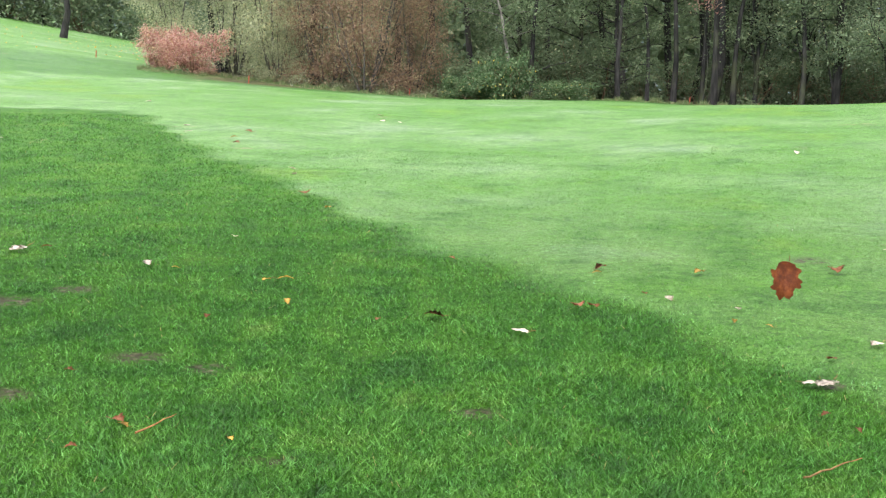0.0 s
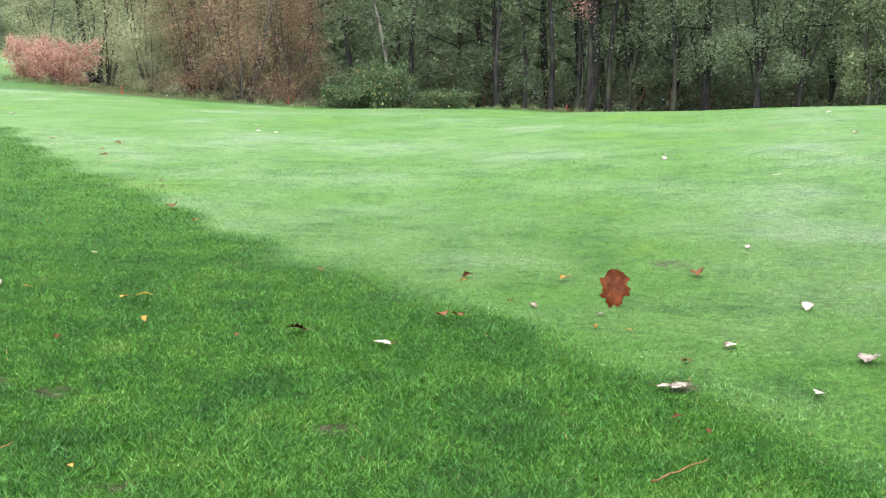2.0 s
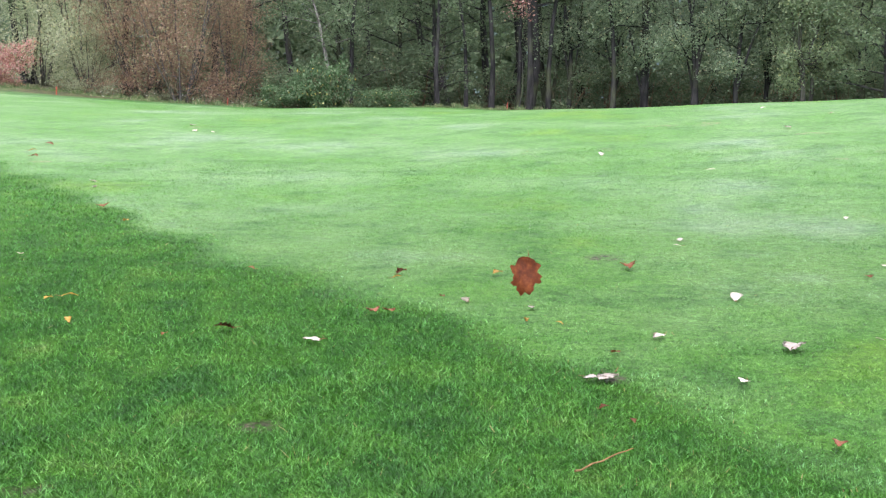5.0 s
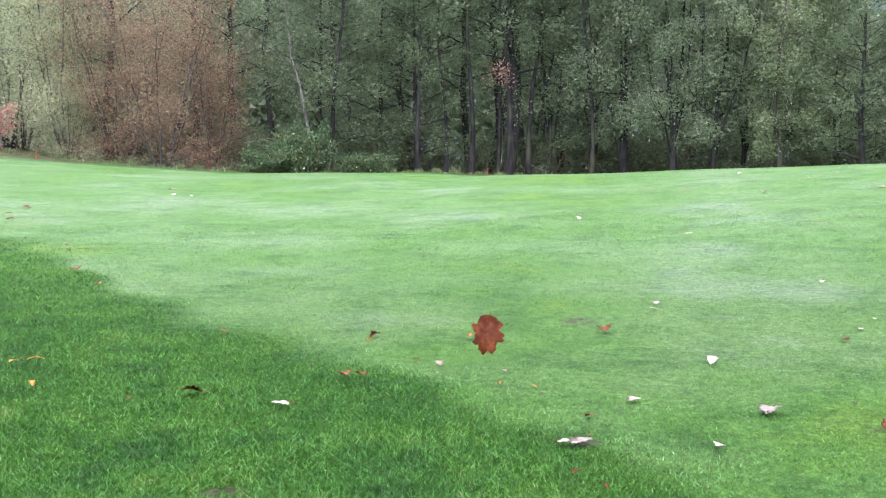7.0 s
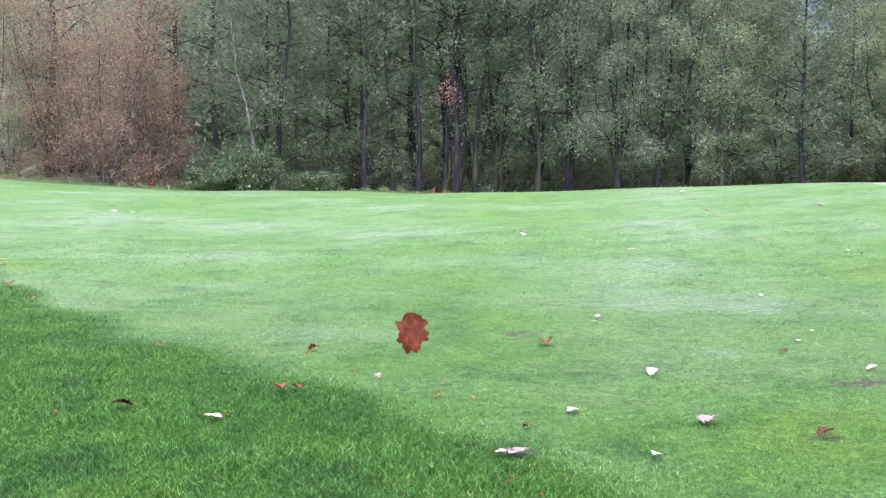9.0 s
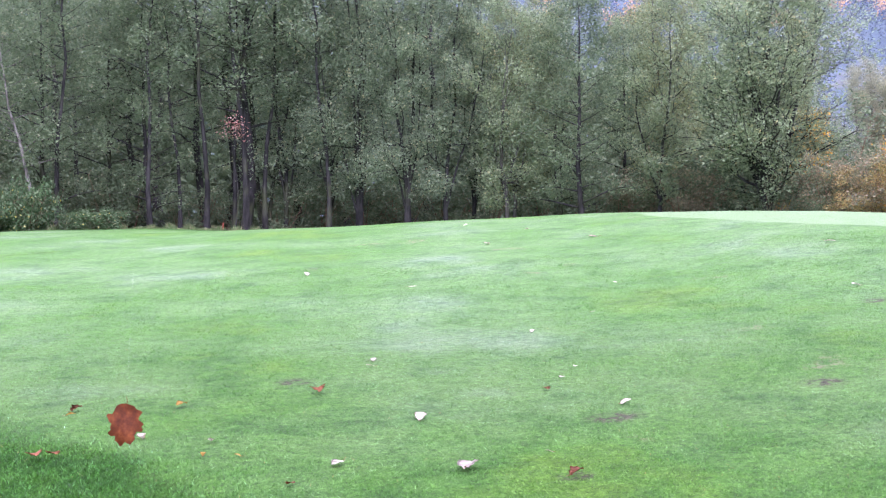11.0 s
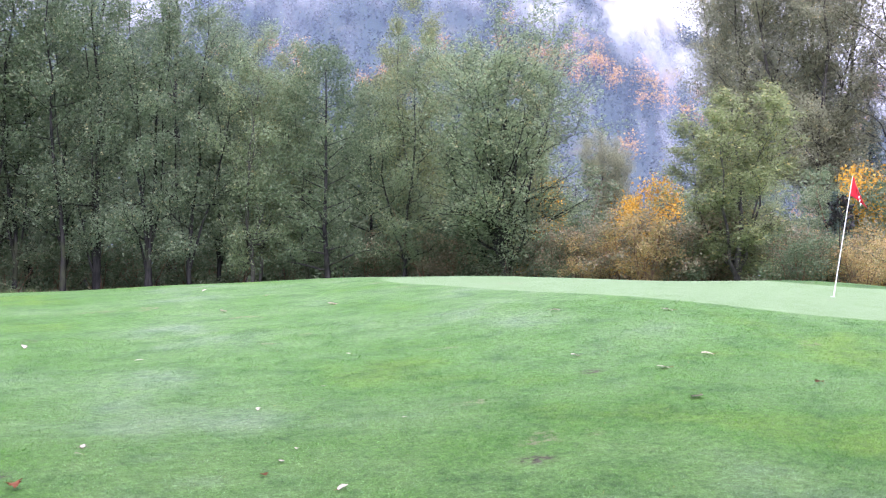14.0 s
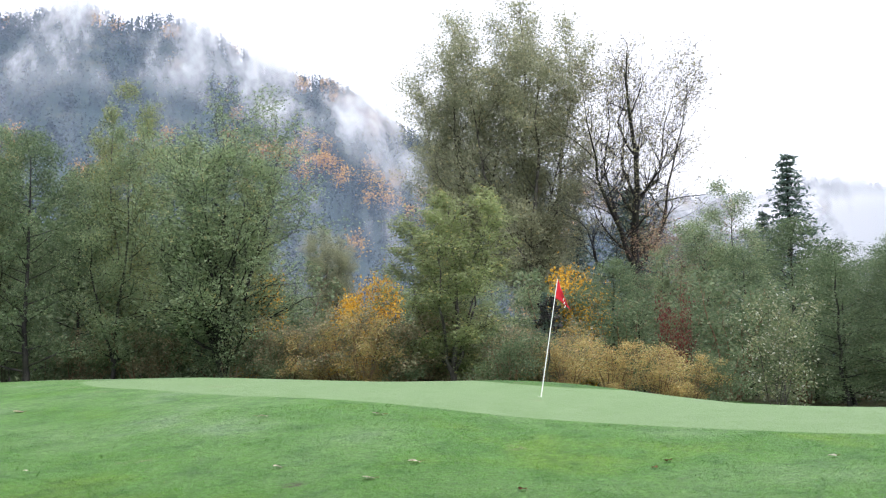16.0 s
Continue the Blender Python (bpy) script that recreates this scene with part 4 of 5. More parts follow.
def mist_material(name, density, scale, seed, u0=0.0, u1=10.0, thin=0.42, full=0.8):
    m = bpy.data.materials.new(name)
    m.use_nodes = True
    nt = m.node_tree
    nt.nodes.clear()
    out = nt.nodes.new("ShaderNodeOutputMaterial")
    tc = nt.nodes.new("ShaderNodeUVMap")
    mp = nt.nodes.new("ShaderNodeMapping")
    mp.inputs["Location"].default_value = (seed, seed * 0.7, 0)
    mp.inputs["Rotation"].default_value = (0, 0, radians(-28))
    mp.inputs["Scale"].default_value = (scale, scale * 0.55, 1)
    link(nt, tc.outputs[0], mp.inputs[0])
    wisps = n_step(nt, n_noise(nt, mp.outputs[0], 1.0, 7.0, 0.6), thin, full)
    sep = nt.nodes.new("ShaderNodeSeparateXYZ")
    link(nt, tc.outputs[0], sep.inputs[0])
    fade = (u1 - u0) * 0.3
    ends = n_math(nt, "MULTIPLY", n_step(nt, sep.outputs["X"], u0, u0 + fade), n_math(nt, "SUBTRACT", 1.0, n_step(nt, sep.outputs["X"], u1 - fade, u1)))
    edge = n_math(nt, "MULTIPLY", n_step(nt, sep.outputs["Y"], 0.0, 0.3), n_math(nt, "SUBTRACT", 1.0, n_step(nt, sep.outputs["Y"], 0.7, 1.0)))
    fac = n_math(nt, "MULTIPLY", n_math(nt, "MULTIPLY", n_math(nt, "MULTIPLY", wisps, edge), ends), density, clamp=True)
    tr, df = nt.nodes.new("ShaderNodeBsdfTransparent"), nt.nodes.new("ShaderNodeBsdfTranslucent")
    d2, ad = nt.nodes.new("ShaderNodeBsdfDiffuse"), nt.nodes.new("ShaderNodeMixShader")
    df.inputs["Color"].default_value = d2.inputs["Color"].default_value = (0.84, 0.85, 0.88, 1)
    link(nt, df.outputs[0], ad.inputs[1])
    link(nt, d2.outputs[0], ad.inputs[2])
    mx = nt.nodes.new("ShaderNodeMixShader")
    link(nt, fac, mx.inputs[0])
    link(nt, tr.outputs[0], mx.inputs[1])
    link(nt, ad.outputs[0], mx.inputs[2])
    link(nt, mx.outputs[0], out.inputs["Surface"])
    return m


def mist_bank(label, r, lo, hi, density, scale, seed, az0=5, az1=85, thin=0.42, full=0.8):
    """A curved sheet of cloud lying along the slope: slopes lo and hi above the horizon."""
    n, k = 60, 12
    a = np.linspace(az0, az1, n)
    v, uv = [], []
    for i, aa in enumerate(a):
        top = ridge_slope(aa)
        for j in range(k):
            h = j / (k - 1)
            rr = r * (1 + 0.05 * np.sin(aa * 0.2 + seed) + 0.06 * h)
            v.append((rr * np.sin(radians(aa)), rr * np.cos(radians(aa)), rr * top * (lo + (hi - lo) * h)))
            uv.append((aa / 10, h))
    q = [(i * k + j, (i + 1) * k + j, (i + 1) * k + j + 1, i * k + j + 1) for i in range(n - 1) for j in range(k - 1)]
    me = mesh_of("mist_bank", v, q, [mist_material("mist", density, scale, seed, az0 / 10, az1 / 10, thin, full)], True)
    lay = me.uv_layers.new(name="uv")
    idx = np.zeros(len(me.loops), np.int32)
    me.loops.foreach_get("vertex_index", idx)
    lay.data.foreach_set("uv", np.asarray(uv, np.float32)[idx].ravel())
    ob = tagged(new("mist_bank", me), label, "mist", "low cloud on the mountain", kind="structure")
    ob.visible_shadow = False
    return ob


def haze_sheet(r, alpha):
    """A faint even blue-tinted sheet that stands in for haze before the mountain."""
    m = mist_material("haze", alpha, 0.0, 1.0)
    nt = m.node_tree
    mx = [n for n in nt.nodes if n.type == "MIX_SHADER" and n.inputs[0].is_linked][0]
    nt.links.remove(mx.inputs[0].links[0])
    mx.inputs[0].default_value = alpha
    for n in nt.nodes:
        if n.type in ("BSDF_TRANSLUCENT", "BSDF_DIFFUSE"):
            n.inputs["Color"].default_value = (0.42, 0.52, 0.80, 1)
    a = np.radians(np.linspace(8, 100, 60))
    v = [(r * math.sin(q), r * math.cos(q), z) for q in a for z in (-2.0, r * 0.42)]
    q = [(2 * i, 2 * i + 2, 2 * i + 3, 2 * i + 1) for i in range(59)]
    ob = tagged(new("haze", mesh_of("haze", v, q, [m], True)), "bluish see-through sheet standing in for haze before the mountainside", "mist", "low cloud on the mountain", kind="structure")
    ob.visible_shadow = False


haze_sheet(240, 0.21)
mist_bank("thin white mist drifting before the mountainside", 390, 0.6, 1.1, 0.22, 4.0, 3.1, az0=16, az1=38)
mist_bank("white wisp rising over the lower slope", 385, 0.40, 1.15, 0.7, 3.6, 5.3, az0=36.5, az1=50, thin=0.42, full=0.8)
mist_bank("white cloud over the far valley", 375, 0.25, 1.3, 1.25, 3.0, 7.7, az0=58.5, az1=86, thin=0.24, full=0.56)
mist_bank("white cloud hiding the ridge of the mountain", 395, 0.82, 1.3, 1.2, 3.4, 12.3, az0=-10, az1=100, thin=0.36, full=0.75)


# ---- flagstick on the green ----
WHITE, nt, b = material("white_paint", 0.35, 0.5)
link(nt, n_ramp(nt, n_noise(nt, world_pos(nt), 40.0, 3.0), [(0.3, (0.72, 0.72, 0.7)), (0.7, (0.84, 0.84, 0.82))]), b.inputs["Base Color"])
RED, nt, b = material("red_flag_cloth", 0.8, 0.2)
link(nt, n_ramp(nt, n_noise(nt, world_pos(nt), 9.0, 3.0), [(0.3, (0.55, 0.015, 0.03)), (0.7, (0.72, 0.03, 0.05))]), b.inputs["Base Color"])
b.inputs["Sheen Weight"].default_value = 0.2
DARK_HOLE, nt, b = material("cup_liner", 0.6, 0.3)
b.inputs["Base Color"].default_value = (0.6, 0.6, 0.58, 1)


def part(name, bm, mat, parent, label=""):
    me = bpy.data.meshes.new(name)
    bm.to_mesh(me)
    bm.free()
    for m in mat if isinstance(mat, (list, tuple)) else [mat]:
        me.materials.append(m)
    ob = new(name, me)
    ob.parent = parent
    if label:
        tagged(ob, label)
    return ob


def bm_from(v, q, smooth_it=True):
    bm = bmesh.new()
    vs = [bm.verts.new(tuple(map(float, c))) for c in v]
    for f in q:
        fc = bm.faces.new([vs[i] for i in f])
        fc.smooth = smooth_it
    return bm


def flagstick(x, y):
    top = tagged(new("flagstick"), "white golf flagstick with a limp red flag, leaning in its cup", "flagstick")
    H = 2.13
    f = np.linspace(0, 1, 8)
    v, q = tube(np.stack([0 * f, 0 * f, -0.1 + f * (H + 0.1)], -1), 0.011 - 0.004 * f, 10)
    part("pole", bm_from(v, q), WHITE, top, "thin white pole")
    # limp flag: cloth gathered along the pole, its free corner hanging low
    n, k = 18, 14
    v = []
    for i in range(n):
        u = i / (n - 1)
        for j in range(k):
            h = j / (k - 1)
            hang_ = 0.30 * u ** 1.3
            xx = 0.012 + 0.30 * u * (0.40 + 0.60 * (1 - h) ** 0.8)
            yy = 0.03 * math.sin(11 * u + 2.5 * h) * (0.2 + u)
            zz = H - 0.01 - 0.34 * (1 - h) - hang_ * (0.6 + 0.4 * h)
            v.append((xx, yy, zz))
    q = [(i * k + j, (i + 1) * k + j, (i + 1) * k + j + 1, i * k + j + 1) for i in range(n - 1) for j in range(k - 1)]
    flag = part("flag", bm_from(v, q), RED, top, "limp red cloth flag")
    so = flag.modifiers.new("thick", "SOLIDIFY")
    so.thickness = 0.004
    # pale strokes for the marking on the cloth
    bm = bmesh.new()
    for s_ in range(3):
        cx, cz, w = 0.15 + 0.022 * s_, H - 0.37 - 0.06 * s_, 0.008
        vs = [bm.verts.new((cx - w, -0.045, cz)), bm.verts.new((cx + w, -0.045, cz - 0.01)), bm.verts.new((cx + w + 0.01, -0.045, cz + 0.035)), bm.verts.new((cx - w + 0.01, -0.045, cz + 0.04))]
        bm.faces.new(vs)
    part("marking", bm, WHITE, flag)
    v, q = tube([(0, 0, -0.12), (0, 0, 0.004)], [0.054, 0.054], 20)
    part("cup", bm_from(v, q), DARK_HOLE, top, "white cup rim in the turf")
    top.matrix_basis = pose(x, y, float(ground_z(x, y)), 0, 0, 0) @ Matrix.Rotation(radians(9.0), 4, Vector((0, 0, 1)).cross(Vector((0.64, -0.77, 0)))) @ pose(0, 0, 0, 0, 0, -50)
    return top


flagstick(17.0, 12.57)

# ---- brown leaf hanging on a spider's thread ----
OAK, nt, b = material("dry_brown_leaf", 0.6, 0.3)
ln_ = n_noise(nt, nt.nodes.new("ShaderNodeTexCoord").outputs["Object"], 28.0, 5.0, 0.65)
link(nt, n_ramp(nt, ln_, [(0.3, (0.075, 0.020, 0.008)), (0.52, (0.17, 0.045, 0.013)), (0.72, (0.33, 0.11, 0.028))]), b.inputs["Base Color"])


def leaf_outline(seed, L, W, lobes, tooth):
    """Half-width of a lobed leaf along its length, both sides uneven."""
    rg = random.Random(seed)
    out = []
    n = 30
    for sgn in (1, -1):
        side = []
        for i in range(n):
            u = i / (n - 1)
            base = math.sin(math.pi * min(1, u * 0.92 + 0.06)) ** 0.75 * (0.75 + 0.35 * math.sin(math.pi * u * 0.9))
            lob = 1 + tooth * math.sin(u * lobes * 2 * math.pi + sgn) + rg.uniform(-tooth, tooth) * 0.6
            side.append((sgn * W * 0.5 * base * lob, u * L))
        out.append(side)
    return out


def leaf_bm(seed, L, W, lobes=4, tooth=0.16, curl=0.15, cup=0.2):
    bm = bmesh.new()
    a, b_ = leaf_outline(seed, L, W, lobes, tooth)
    rows = []
    for (x0, y0), (x1, _) in zip(a, b_):
        row = []
        for k in range(5):
            t = k / 4
            x = x1 + (x0 - x1) * t
            z = curl * L * math.sin(y0 / L * 2.2 + 0.4) + cup * abs(x) ** 1.2 + 0.03 * L * math.sin(40 * x + 9 * y0 / L)
            row.append(bm.verts.new((x, y0, z)))
        rows.append(row)
    for r0, r1 in zip(rows, rows[1:]):
        for k in range(4):
            f_ = bm.faces.new((r0[k], r0[k + 1], r1[k + 1], r1[k]))
            f_.smooth = True
    bmesh.ops.solidify(bm, geom=bm.faces[:], thickness=0.0012)
    return bm


def lobed_leaf_bm(seed, W, L):
    """A broad leaf with ragged lobes, curled, its stalk end at (0, L)."""
    rg = random.Random(seed)
    bm = bmesh.new()
    n, rings = 54, 5
    edge = []
    for k in range(n):
        a = 2 * math.pi * k / n
        lobe = 0.86 + 0.11 * math.cos(7 * a + 0.9) + 0.06 * math.cos(13 * a + 1.0) + rg.uniform(-0.09, 0.07)
        edge.append((math.sin(a) * W / 2 * lobe * (1 + 0.2 * math.cos(a)), L / 2 + math.cos(a) * L / 2 * (lobe if 4 < k < n - 4 else 1.0)))
    centre = bm.verts.new((0, L / 2, 0))
    loops = []
    for q in range(1, rings + 1):
        f = q / rings
        row = []
        for x, y in edge:
            px, py = x * f, L / 2 + (y - L / 2) * f
            row.append(bm.verts.new((px, py, 0.18 * abs(px) + 0.05 * L * math.sin(py / L * 5) + 0.03 * L * f * math.sin(70 * px + 50 * py))))
        loops.append(row)
    for k in range(n):
        bm.faces.new((centre, loops[0][k], loops[0][(k + 1) % n])).smooth = True
        for r0, r1 in zip(loops, loops[1:]):
            bm.faces.new((r0[k], r1[k], r1[(k + 1) % n], r0[(k + 1) % n])).smooth = True
    bmesh.ops.solidify(bm, geom=bm.faces[:], thickness=0.001)
    return bm


hang = tagged(new("hanging_leaf"), "dry red-brown lobed leaf hanging on a spider's thread", "leaf")
part("blade", lobed_leaf_bm(91, 0.112, 0.128), OAK, hang)
sv, sq = tube([(0, 0.12, 0.005), (0.004, 0.135, 0.01), (0.0, 0.15, 0.01)], [0.0012, 0.001, 0.0006], 5)
part("stalk", bm_from(sv, sq), OAK, hang)
tv, tq = tube([(0, 0.15, 0.01), (0, 3.2, 0.01), (0, 6.2, 0.01)], [0.00003, 0.00003, 0.00003], 3)
part("thread", bm_from(tv, tq), WHITE, hang, "hair-thin spider's thread")
hang.matrix_basis = pose(1.10, 2.62, 0.90, 90, 4, 12) @ Matrix.Scale(0.80, 4)

# ---- fallen leaves, twigs, stakes ----
def dry_leaf_material(name, stops, rough=0.6):
    m, nt, b = material(name, rough, 0.35)
    o = nt.nodes.new("ShaderNodeTexCoord").outputs["Object"]
    v = n_noise(nt, o, 45.0, 5.0, 0.65)
    col = n_ramp(nt, v, stops)
    vary = n_ramp(nt, nt.nodes.new("ShaderNodeObjectInfo").outputs["Random"], [(0.0, (0.7, 0.68, 0.66)), (1.0, (1.15, 1.1, 1.05))])
    link(nt, n_mix(nt, 1.0, col, vary, "MULTIPLY"), b.inputs["Base Color"])
    link(nt, n_bump(nt, v, 0.4, 0.002), b.inputs["Normal"])
    return m


PALE_LEAF = dry_leaf_material("pale_leaf_underside", [(0.3, (0.46, 0.39, 0.34)), (0.55, (0.64, 0.58, 0.53)), (0.75, (0.76, 0.72, 0.68))])
BROWN_LEAF = dry_leaf_material("brown_leaf", [(0.3, (0.10, 0.035, 0.018)), (0.55, (0.22, 0.075, 0.03)), (0.75, (0.36, 0.17, 0.09))])
YELLOW_LEAF = dry_leaf_material("yellow_leaf", [(0.3, (0.30, 0.16, 0.03)), (0.55, (0.48, 0.30, 0.05)), (0.75, (0.58, 0.45, 0.14))])


def fallen_kind(label, mat, seed, lobes, tooth, curl, cup, wide):
    top = tagged(new("fallen_leaf"), label, "leaf", "fallen leaves on the grass")
    bm = leaf_bm(seed, 1.0, wide, lobes, tooth, curl, cup)
    bmesh.ops.translate(bm, verts=bm.verts, vec=(0, -0.5, 0.02))
    part("blade", bm, mat, top)
    v, q = tube([(0, -0.5, 0.1), (0.03, -0.72, 0.16), (0.1, -0.9, 0.2)], [0.016, 0.013, 0.009], 5)
    part("stalk", bm_from(v, q), BROWN_LEAF, top)
    return top


KINDS = {
    "pale": [fallen_kind("fallen leaf with its pale underside up", PALE_LEAF, 201, 1, 0.05, 0.05, 0.08, 0.75), fallen_kind("curled fallen leaf with its pale underside up", PALE_LEAF, 202, 2, 0.08, 0.12, 0.25, 0.6)],
    "brown": [fallen_kind("curled red-brown fallen leaf", BROWN_LEAF, 203, 4, 0.2, 0.14, 0.3, 0.8), fallen_kind("crumpled brown fallen leaf", BROWN_LEAF, 204, 3, 0.25, 0.2, 0.45, 0.7)],
    "yellow": [fallen_kind("small yellow fallen leaf", YELLOW_LEAF, 205, 3, 0.15, 0.15, 0.4, 0.6), fallen_kind("curled yellow-brown fallen leaf", YELLOW_LEAF, 206, 2, 0.12, 0.2, 0.35, 0.5)],
}
PALE_A = [(-3.37, 7.64, 0.15), (-2.25, 7.29, 0.10), (0.42, 5.76, 0.12), (-1.99, 8.65, 0.09), (-5.95, 19.71, 0.15), (-8.84, 25.72, 0.16), (-7.8, 16.17, 0.15), (-2.84, 23.3, 0.16), (-2.74, 14.16, 0.1), (1.86, 4.9, 0.14), (1.78, 4.91, 0.07), (2.33, 5.71, 0.11), (1.36, 6.8, 0.09), (1.75, 6.53, 0.07), (4.22, 15.82, 0.14), (3.13, 6.76, 0.13), (2.97, 5.4, 0.19), (2.49, 4.81, 0.09), (3.29, 8.66, 0.07), (4.5, 7.52, 0.06), (-2.62, 22.1, 0.14), (-2.24, 21.9, 0.09), (-5.5, 18.4, 0.13), (-2.57, 13.54, 0.09)]
PALE_B = [(4.51, 6.51, 0.1), (3.51, 5.55, 0.05), (7.8, 17.75, 0.17), (9.61, 17.24, 0.17), (8.89, 21.83, 0.12), (9.35, 19.56, 0.11), (10.88, 12.51, 0.15), (12.0, 11.4, 0.17), (9.96, 8.6, 0.15), (9.14, 8.41, 0.13), (8.93, 9.61, 0.12), (8.36, 7.14, 0.15), (3.4, 8.95, 0.07), (4.75, 7.8, 0.06), (5.22, 13.76, 0.11), (5.98, 8.28, 0.06), (4.9, 4.32, 0.14), (13.69, 5.71, 0.12), (6.2, 10.4, 0.05), (7.4, 12.2, 0.06), (9.53, 5.07, 0.13), (5.2, 9.71, 0.08)]
BROWN_A = [(-0.09, 6.08, 0.12), (0.77, 6.41, 0.11), (0.86, 6.44, 0.09), (2.68, 7.82, 0.14), (0.99, 7.87, 0.10), (-0.14, 8.16, 0.06), (2.01, 5.38, 0.06), (-1.19, 4.0, 0.07), (1.22, 6.94, 0.05), (4.23, 7.2, 0.07), (3.44, 5.04, 0.1), (-1.98, 11.42, 0.15), (-0.4, 5.96, 0.05), (-1.39, 5.89, 0.05), (11.88, 6.86, 0.08), (2.55, 3.9, 0.07), (-4.56, 18.82, 0.15), (1.82, 4.26, 0.04), (1.74, 4.44, 0.05), (-1.24, 3.66, 0.05), (-3.2, 7.75, 0.08), (-1.7, 4.7, 0.05), (10.06, 4.88, 0.17), (12.34, 6.98, 0.1), (9.83, 7.0, 0.1), (-4.21, 16.77, 0.12)]
YELLOW_A = [(-1.3, 6.94, 0.08), (-1.18, 6.99, 0.11), (-2.01, 7.18, 0.06), (-1.55, 10.46, 0.1), (-1.02, 6.33, 0.08), (-0.68, 3.85, 0.04), (0.95, 7.69, 0.07), (1.68, 7.7, 0.12), (1.66, 6.17, 0.06), (1.84, 6.08, 0.05), (-4.5, 17.69, 0.12), (-1.15, 3.95, 0.06)]
rnd = random.Random(31)
for kind_, rows_ in (("pale", PALE_A), ("pale", PALE_B), ("brown", BROWN_A), ("yellow", YELLOW_A)):
    for i_, (x_, y_, s_) in enumerate(rows_):
        lift_ = 0.014 if rough_side(x_, y_) > 0 else 0.026
        m_ = pose(x_, y_, float(ground_z(x_, y_)) + lift_, rnd.uniform(-10, 10) + 6, rnd.uniform(-10, 10), rnd.uniform(0, 360)) @ Matrix.Scale(s_ * 0.95, 4)
        if i_ < 2 and not (kind_ == "pale" and rows_ is PALE_B):
            KINDS[kind_][i_].matrix_basis = m_
        else:
            made_ = copy_thing(KINDS[kind_][rnd.randrange(2)], Matrix())
            made_.matrix_basis = m_


rg = np.random.default_rng(33)
n_ = 130
a_, r_ = np.radians(rg.uniform(-29, -17.5, n_)), rg.uniform(50, 84, n_)
x_, y_ = HUB[0] + r_ * np.sin(a_), HUB[1] + r_ * np.cos(a_)
at_ = np.stack([x_, y_, ground_z(x_, y_) + 0.05], -1)
tagged(new("scattered_leaves", mesh_of("scattered_leaves", *leaf_quads(rg, at_, 0.09, 0.8, -0.2), [YELLOW_LEAF])), "small yellow fallen leaves strewn over the far lawn", "leaves", kind="stuff")

TWIG_BARK = bark_material("dry_twig", (0.16, 0.07, 0.025), (0.30, 0.15, 0.06), 30.0)


def twig(x0, y0, x1, y1, w):
    n = 8
    rg = random.Random(int(x0 * 100))
    pts = [(x0 + (x1 - x0) * i / (n - 1) + rg.uniform(-0.008, 0.008), y0 + (y1 - y0) * i / (n - 1) + rg.uniform(-0.008, 0.008), float(ground_z(x0, y0)) + 0.045 + rg.uniform(-0.006, 0.006)) for i in range(n)]
    v, q = tube(pts, np.linspace(w, w * 0.4, n), 6)
    bm = bm_from(v, q)
    me = bpy.data.meshes.new("twig")
    bm.to_mesh(me)
    bm.free()
    me.materials.append(TWIG_BARK)
    tagged(new("twig", me), "thin dry orange-brown twig lying in the grass", "twig", "twigs")


twig(-1.05, 3.81, -0.97, 4.06, 0.0045)
twig(1.45, 3.64, 1.74, 3.92, 0.0045)

STAKE, nt, b = material("red_stake_paint", 0.6, 0.3)
link(nt, n_ramp(nt, n_noise(nt, world_pos(nt), 14.0, 4.0), [(0.35, (0.22, 0.05, 0.03)), (0.65, (0.36, 0.09, 0.05))]), b.inputs["Base Color"])


def stake(x, y, h):
    top = tagged(new("hazard_stake"), "short red-painted wooden hazard stake in the grass", "stake", "hazard stakes")
    v, q = tube([(0, 0, -0.1), (0, 0, h - 0.05), (0, 0, h)], [0.024, 0.024, 0.017], 4)
    part("post", bm_from(v, q, False), STAKE, top)
    bm = bmesh.new()
    bmesh.ops.create_circle(bm, cap_ends=True, segments=4, radius=0.017)
    bmesh.ops.translate(bm, verts=bm.verts, vec=(0, 0, h))
    part("cap", bm, STAKE, top)
    top.matrix_basis = pose(x, y, float(ground_z(x, y)), 2, 3, 20)


for x_, y_ in [(-18.4, 46.0), (-10.38, 40.94), (-4.4, 42.4), (6.27, 41.7)]:
    stake(x_, y_, 0.3)

# ---- grass ----
def blade_material(name, stops, tuft_stops):
    m, nt, b = material(name, 0.4, 0.18)
    p = world_pos(nt)
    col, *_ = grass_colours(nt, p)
    tone = n_ramp(nt, island(nt), stops)
    col = n_mix(nt, 1.0, col, tone, "MULTIPLY")
    tufts = n_noise(nt, p, 26.0, 3.0, 0.75)
    col = n_mix(nt, 1.0, col, n_ramp(nt, tufts, tuft_stops), "MULTIPLY")
    straw = n_math(nt, "GREATER_THAN", island(nt), 0.997)
    col = n_mix(nt, straw, col, (0.30, 0.25, 0.10))
    link(nt, col, b.inputs["Base Color"])
    tr = nt.nodes.new("ShaderNodeBsdfTranslucent")
    link(nt, col, tr.inputs["Color"])
    mx = nt.nodes.new("ShaderNodeMixShader")
    mx.inputs[0].default_value = 0.3
    link(nt, b.outputs[0], mx.inputs[1])
    link(nt, tr.outputs[0], mx.inputs[2])
    link(nt, mx.outputs[0], nt.nodes["Material Output"].inputs["Surface"])
    return m


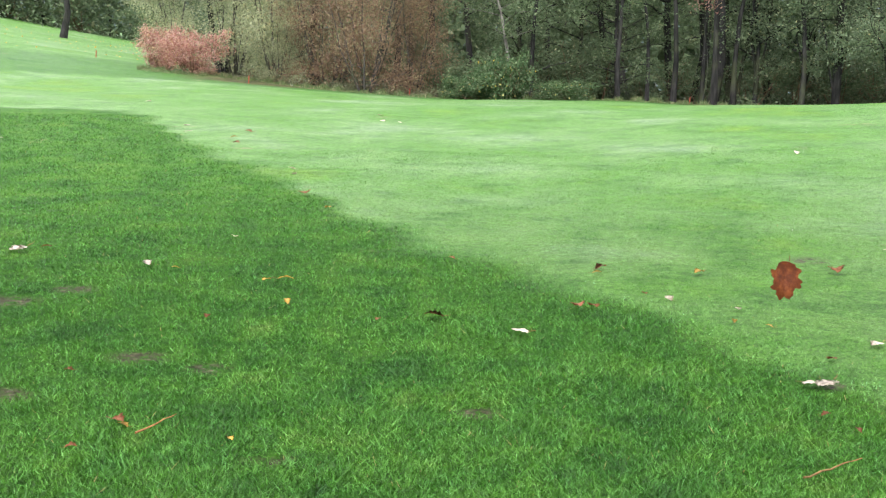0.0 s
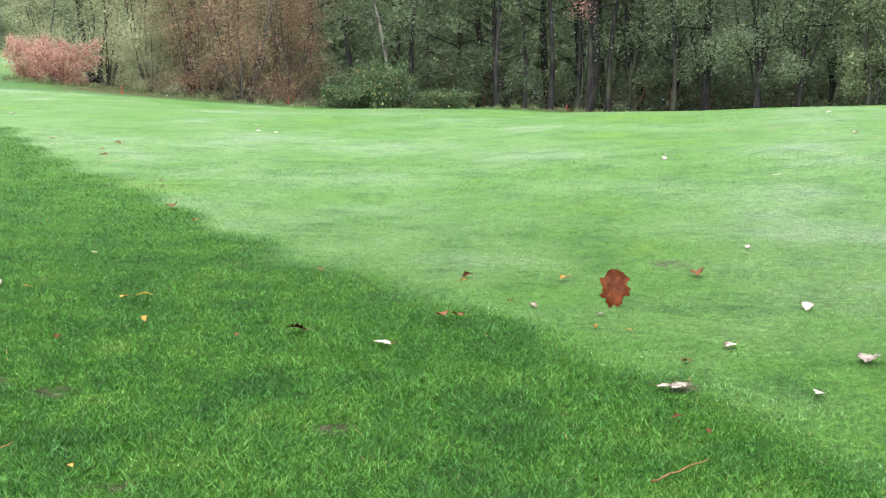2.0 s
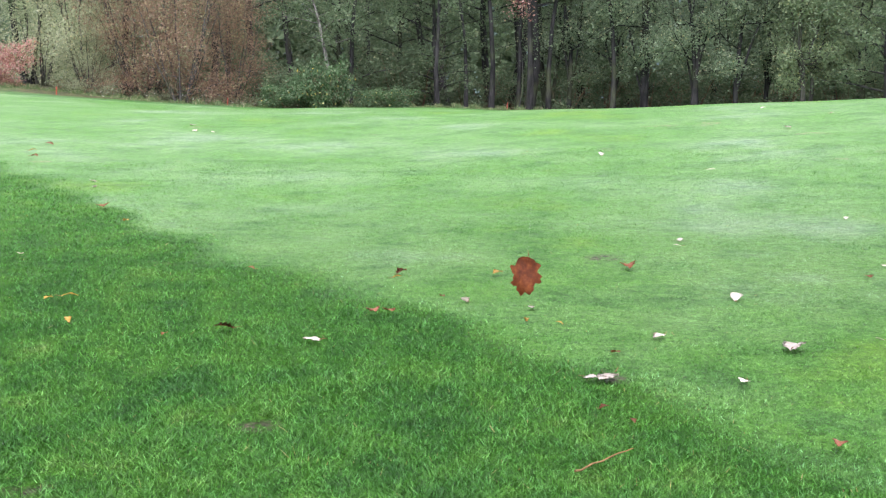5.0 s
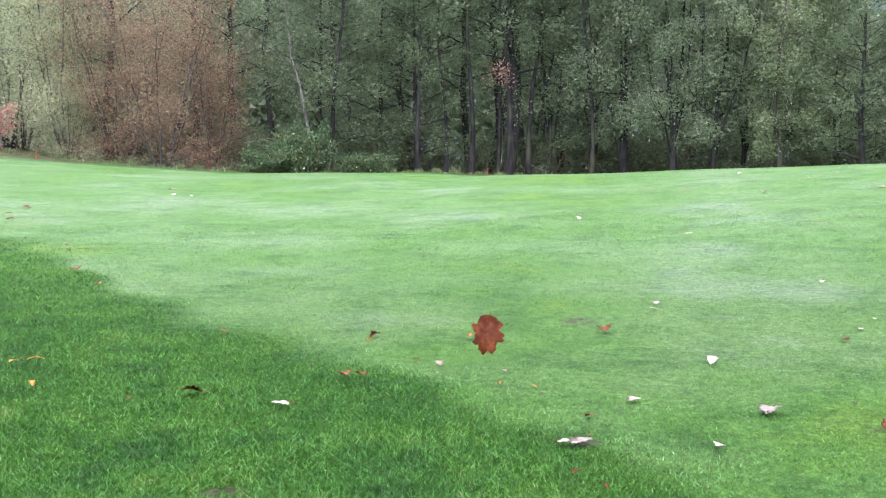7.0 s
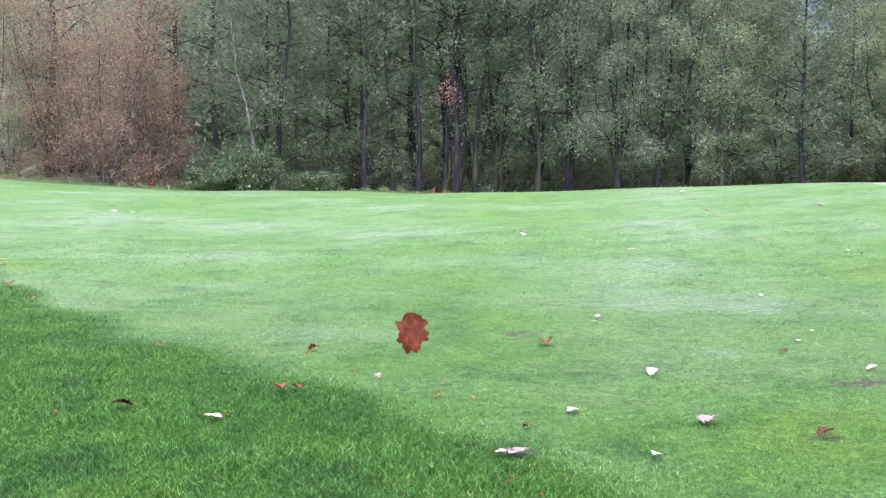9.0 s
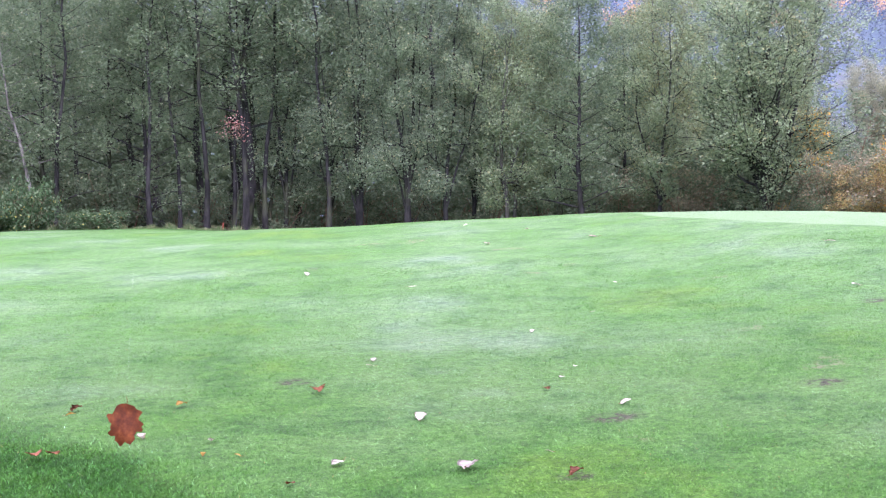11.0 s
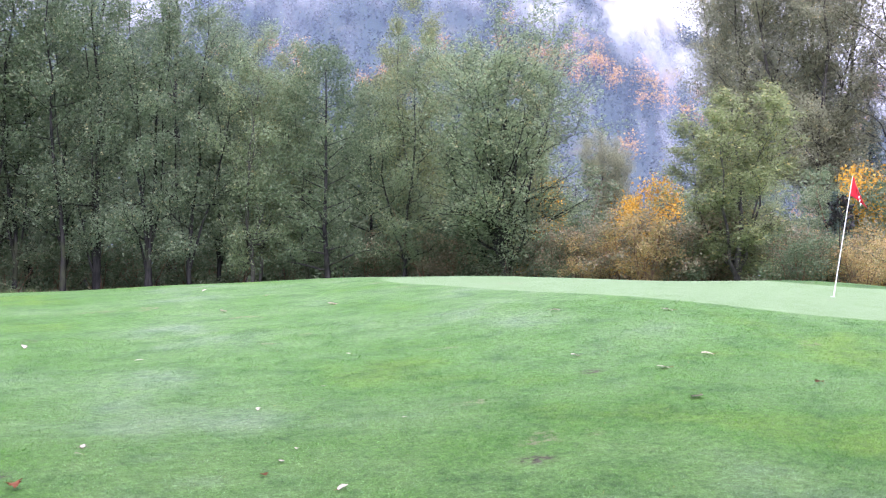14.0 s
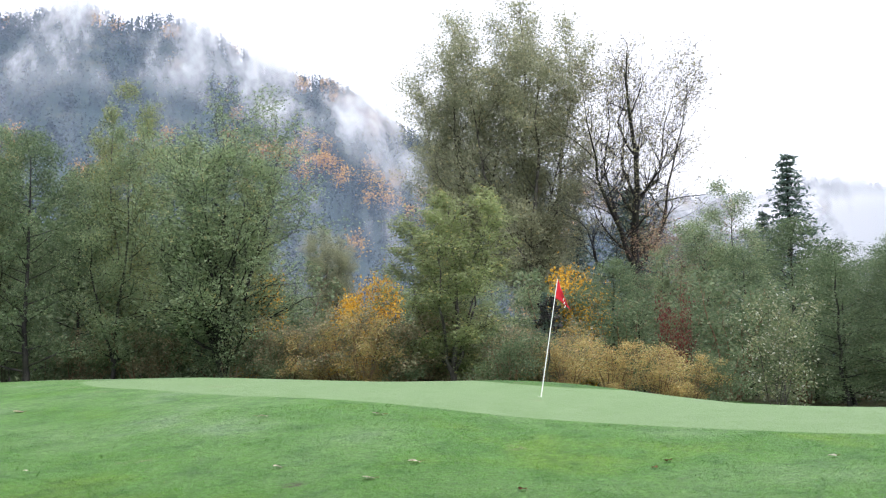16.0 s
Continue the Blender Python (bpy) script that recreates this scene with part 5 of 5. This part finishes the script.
# Top stops of the blade ramps are bluish-white glints painted into the colour
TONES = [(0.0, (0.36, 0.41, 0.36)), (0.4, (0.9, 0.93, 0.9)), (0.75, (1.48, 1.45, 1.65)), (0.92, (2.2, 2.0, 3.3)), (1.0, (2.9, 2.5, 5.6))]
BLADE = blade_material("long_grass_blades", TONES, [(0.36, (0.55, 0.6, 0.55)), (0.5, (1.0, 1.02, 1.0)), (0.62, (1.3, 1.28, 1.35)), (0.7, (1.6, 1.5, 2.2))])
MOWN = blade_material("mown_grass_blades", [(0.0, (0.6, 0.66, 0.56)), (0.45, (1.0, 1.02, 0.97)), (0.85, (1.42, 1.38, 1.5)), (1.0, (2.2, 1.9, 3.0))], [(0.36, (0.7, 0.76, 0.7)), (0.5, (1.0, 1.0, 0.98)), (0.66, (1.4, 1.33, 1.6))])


def blades(n, az0, az1, r0, r1, power, rough, h0, w0, seed, flat=1.0, thick=7):
    """Single leaning blades, thicker on the ground near the path; rough: the long-grass side or the mown side."""
    rg = np.random.default_rng(seed)
    a = np.radians(rg.uniform(az0, az1, n))
    r = r0 * (r1 / r0) ** (rg.uniform(0, 1, n) ** power)
    x, y = HUB[0] + r * np.sin(a), HUB[1] + r * np.cos(a)
    side = rough_side(x, y) + rg.normal(0, 0.13, n) + 0.22 * np.sin(2.3 * x - 1.1 * y) * np.sin(1.7 * y + 0.4 * x)
    keep = (side < 0) if rough else (side >= 0)
    keep &= green_edge(x, y) > 1
    for bx, by, br in BARE:
        keep &= (np.hypot(x - bx, (y - by) * 1.3) > br * rg.uniform(0.3, 1.1, n))
    x, y, r, side = x[keep], y[keep], r[keep], side[keep]
    m = len(x)
    clump = np.array([noise.noise(Vector((q_[0] * 3.1, q_[1] * 3.1, 1.7))) for q_ in np.stack([x, y], -1)])
    h = h0 * rg.uniform(0.5, 1.4, m) * (1 + 0.55 * clump)
    if rough:
        h *= 0.7 + 0.3 * smooth(-side, 0.0, 0.5)
    w = w0 * rg.uniform(0.5, 1.3, m) * np.maximum(1, r / thick)
    z = ground_z(x, y) - 0.004
    t = rg.uniform(0, 2 * np.pi, m)
    ln = rg.uniform(0.1, 1.0, m) * h * flat
    d = rg.uniform(0, 2 * np.pi, m)
    base = np.stack([x, y, z], -1)
    side_v = np.stack([np.cos(t), np.sin(t), 0 * t], -1) * (w / 2)[:, None]
    tip = base + np.stack([np.cos(d) * ln, np.sin(d) * ln, h], -1)
    v = np.stack([base - side_v, base + side_v, tip], 1).reshape(-1, 3)
    return v, np.arange(3 * m).reshape(m, 3)


lv, lq = blades(920000, -42, 37, 2.6, 23, 1.0, True, 0.024, 0.0056, 101, 2.0)
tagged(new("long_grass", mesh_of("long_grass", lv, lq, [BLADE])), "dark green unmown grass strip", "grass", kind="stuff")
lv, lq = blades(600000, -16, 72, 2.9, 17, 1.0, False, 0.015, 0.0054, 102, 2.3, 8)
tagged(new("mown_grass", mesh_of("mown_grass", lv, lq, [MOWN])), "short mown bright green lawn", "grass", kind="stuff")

# tall verge grass gone pale at the foot of the woods
VERGE = leaf_material("verge_grass", [(0.0, (0.05, 0.09, 0.03)), (0.55, (0.09, 0.15, 0.05)), (0.88, (0.17, 0.18, 0.08)), (1.0, (0.40, 0.36, 0.24))], 0.2)
rg = np.random.default_rng(103)
n_ = 26000
a_ = np.radians(rg.uniform(-21, 16, n_))
r_ = 42.3 + rg.normal(0, 0.55, n_) + 3.2 * smooth(-np.degrees(a_), 9, 16)
x_, y_ = HUB[0] + r_ * np.sin(a_), HUB[1] + r_ * np.cos(a_)
h_ = rg.uniform(0.05, 0.26, n_) * (0.25 + 0.8 * smooth(np.sin(9 * x_) * np.sin(1.3 * x_ + 2), -0.4, 0.8))
base_ = np.stack([x_, y_, ground_z(x_, y_) - 0.01], -1)
t_, d_ = rg.uniform(0, 2 * np.pi, n_), rg.uniform(0, 2 * np.pi, n_)
side_ = np.stack([np.cos(t_), np.sin(t_), 0 * t_], -1) * 0.011
tip_ = base_ + np.stack([np.cos(d_) * h_ * 0.4, np.sin(d_) * h_ * 0.4, h_], -1)
tagged(new("verge_grass", mesh_of("verge_grass", np.stack([base_ - side_, base_ + side_, tip_], 1).reshape(-1, 3), np.arange(3 * n_).reshape(n_, 3), [VERGE])), "tall pale dry grass along the woods", "grass", kind="stuff")
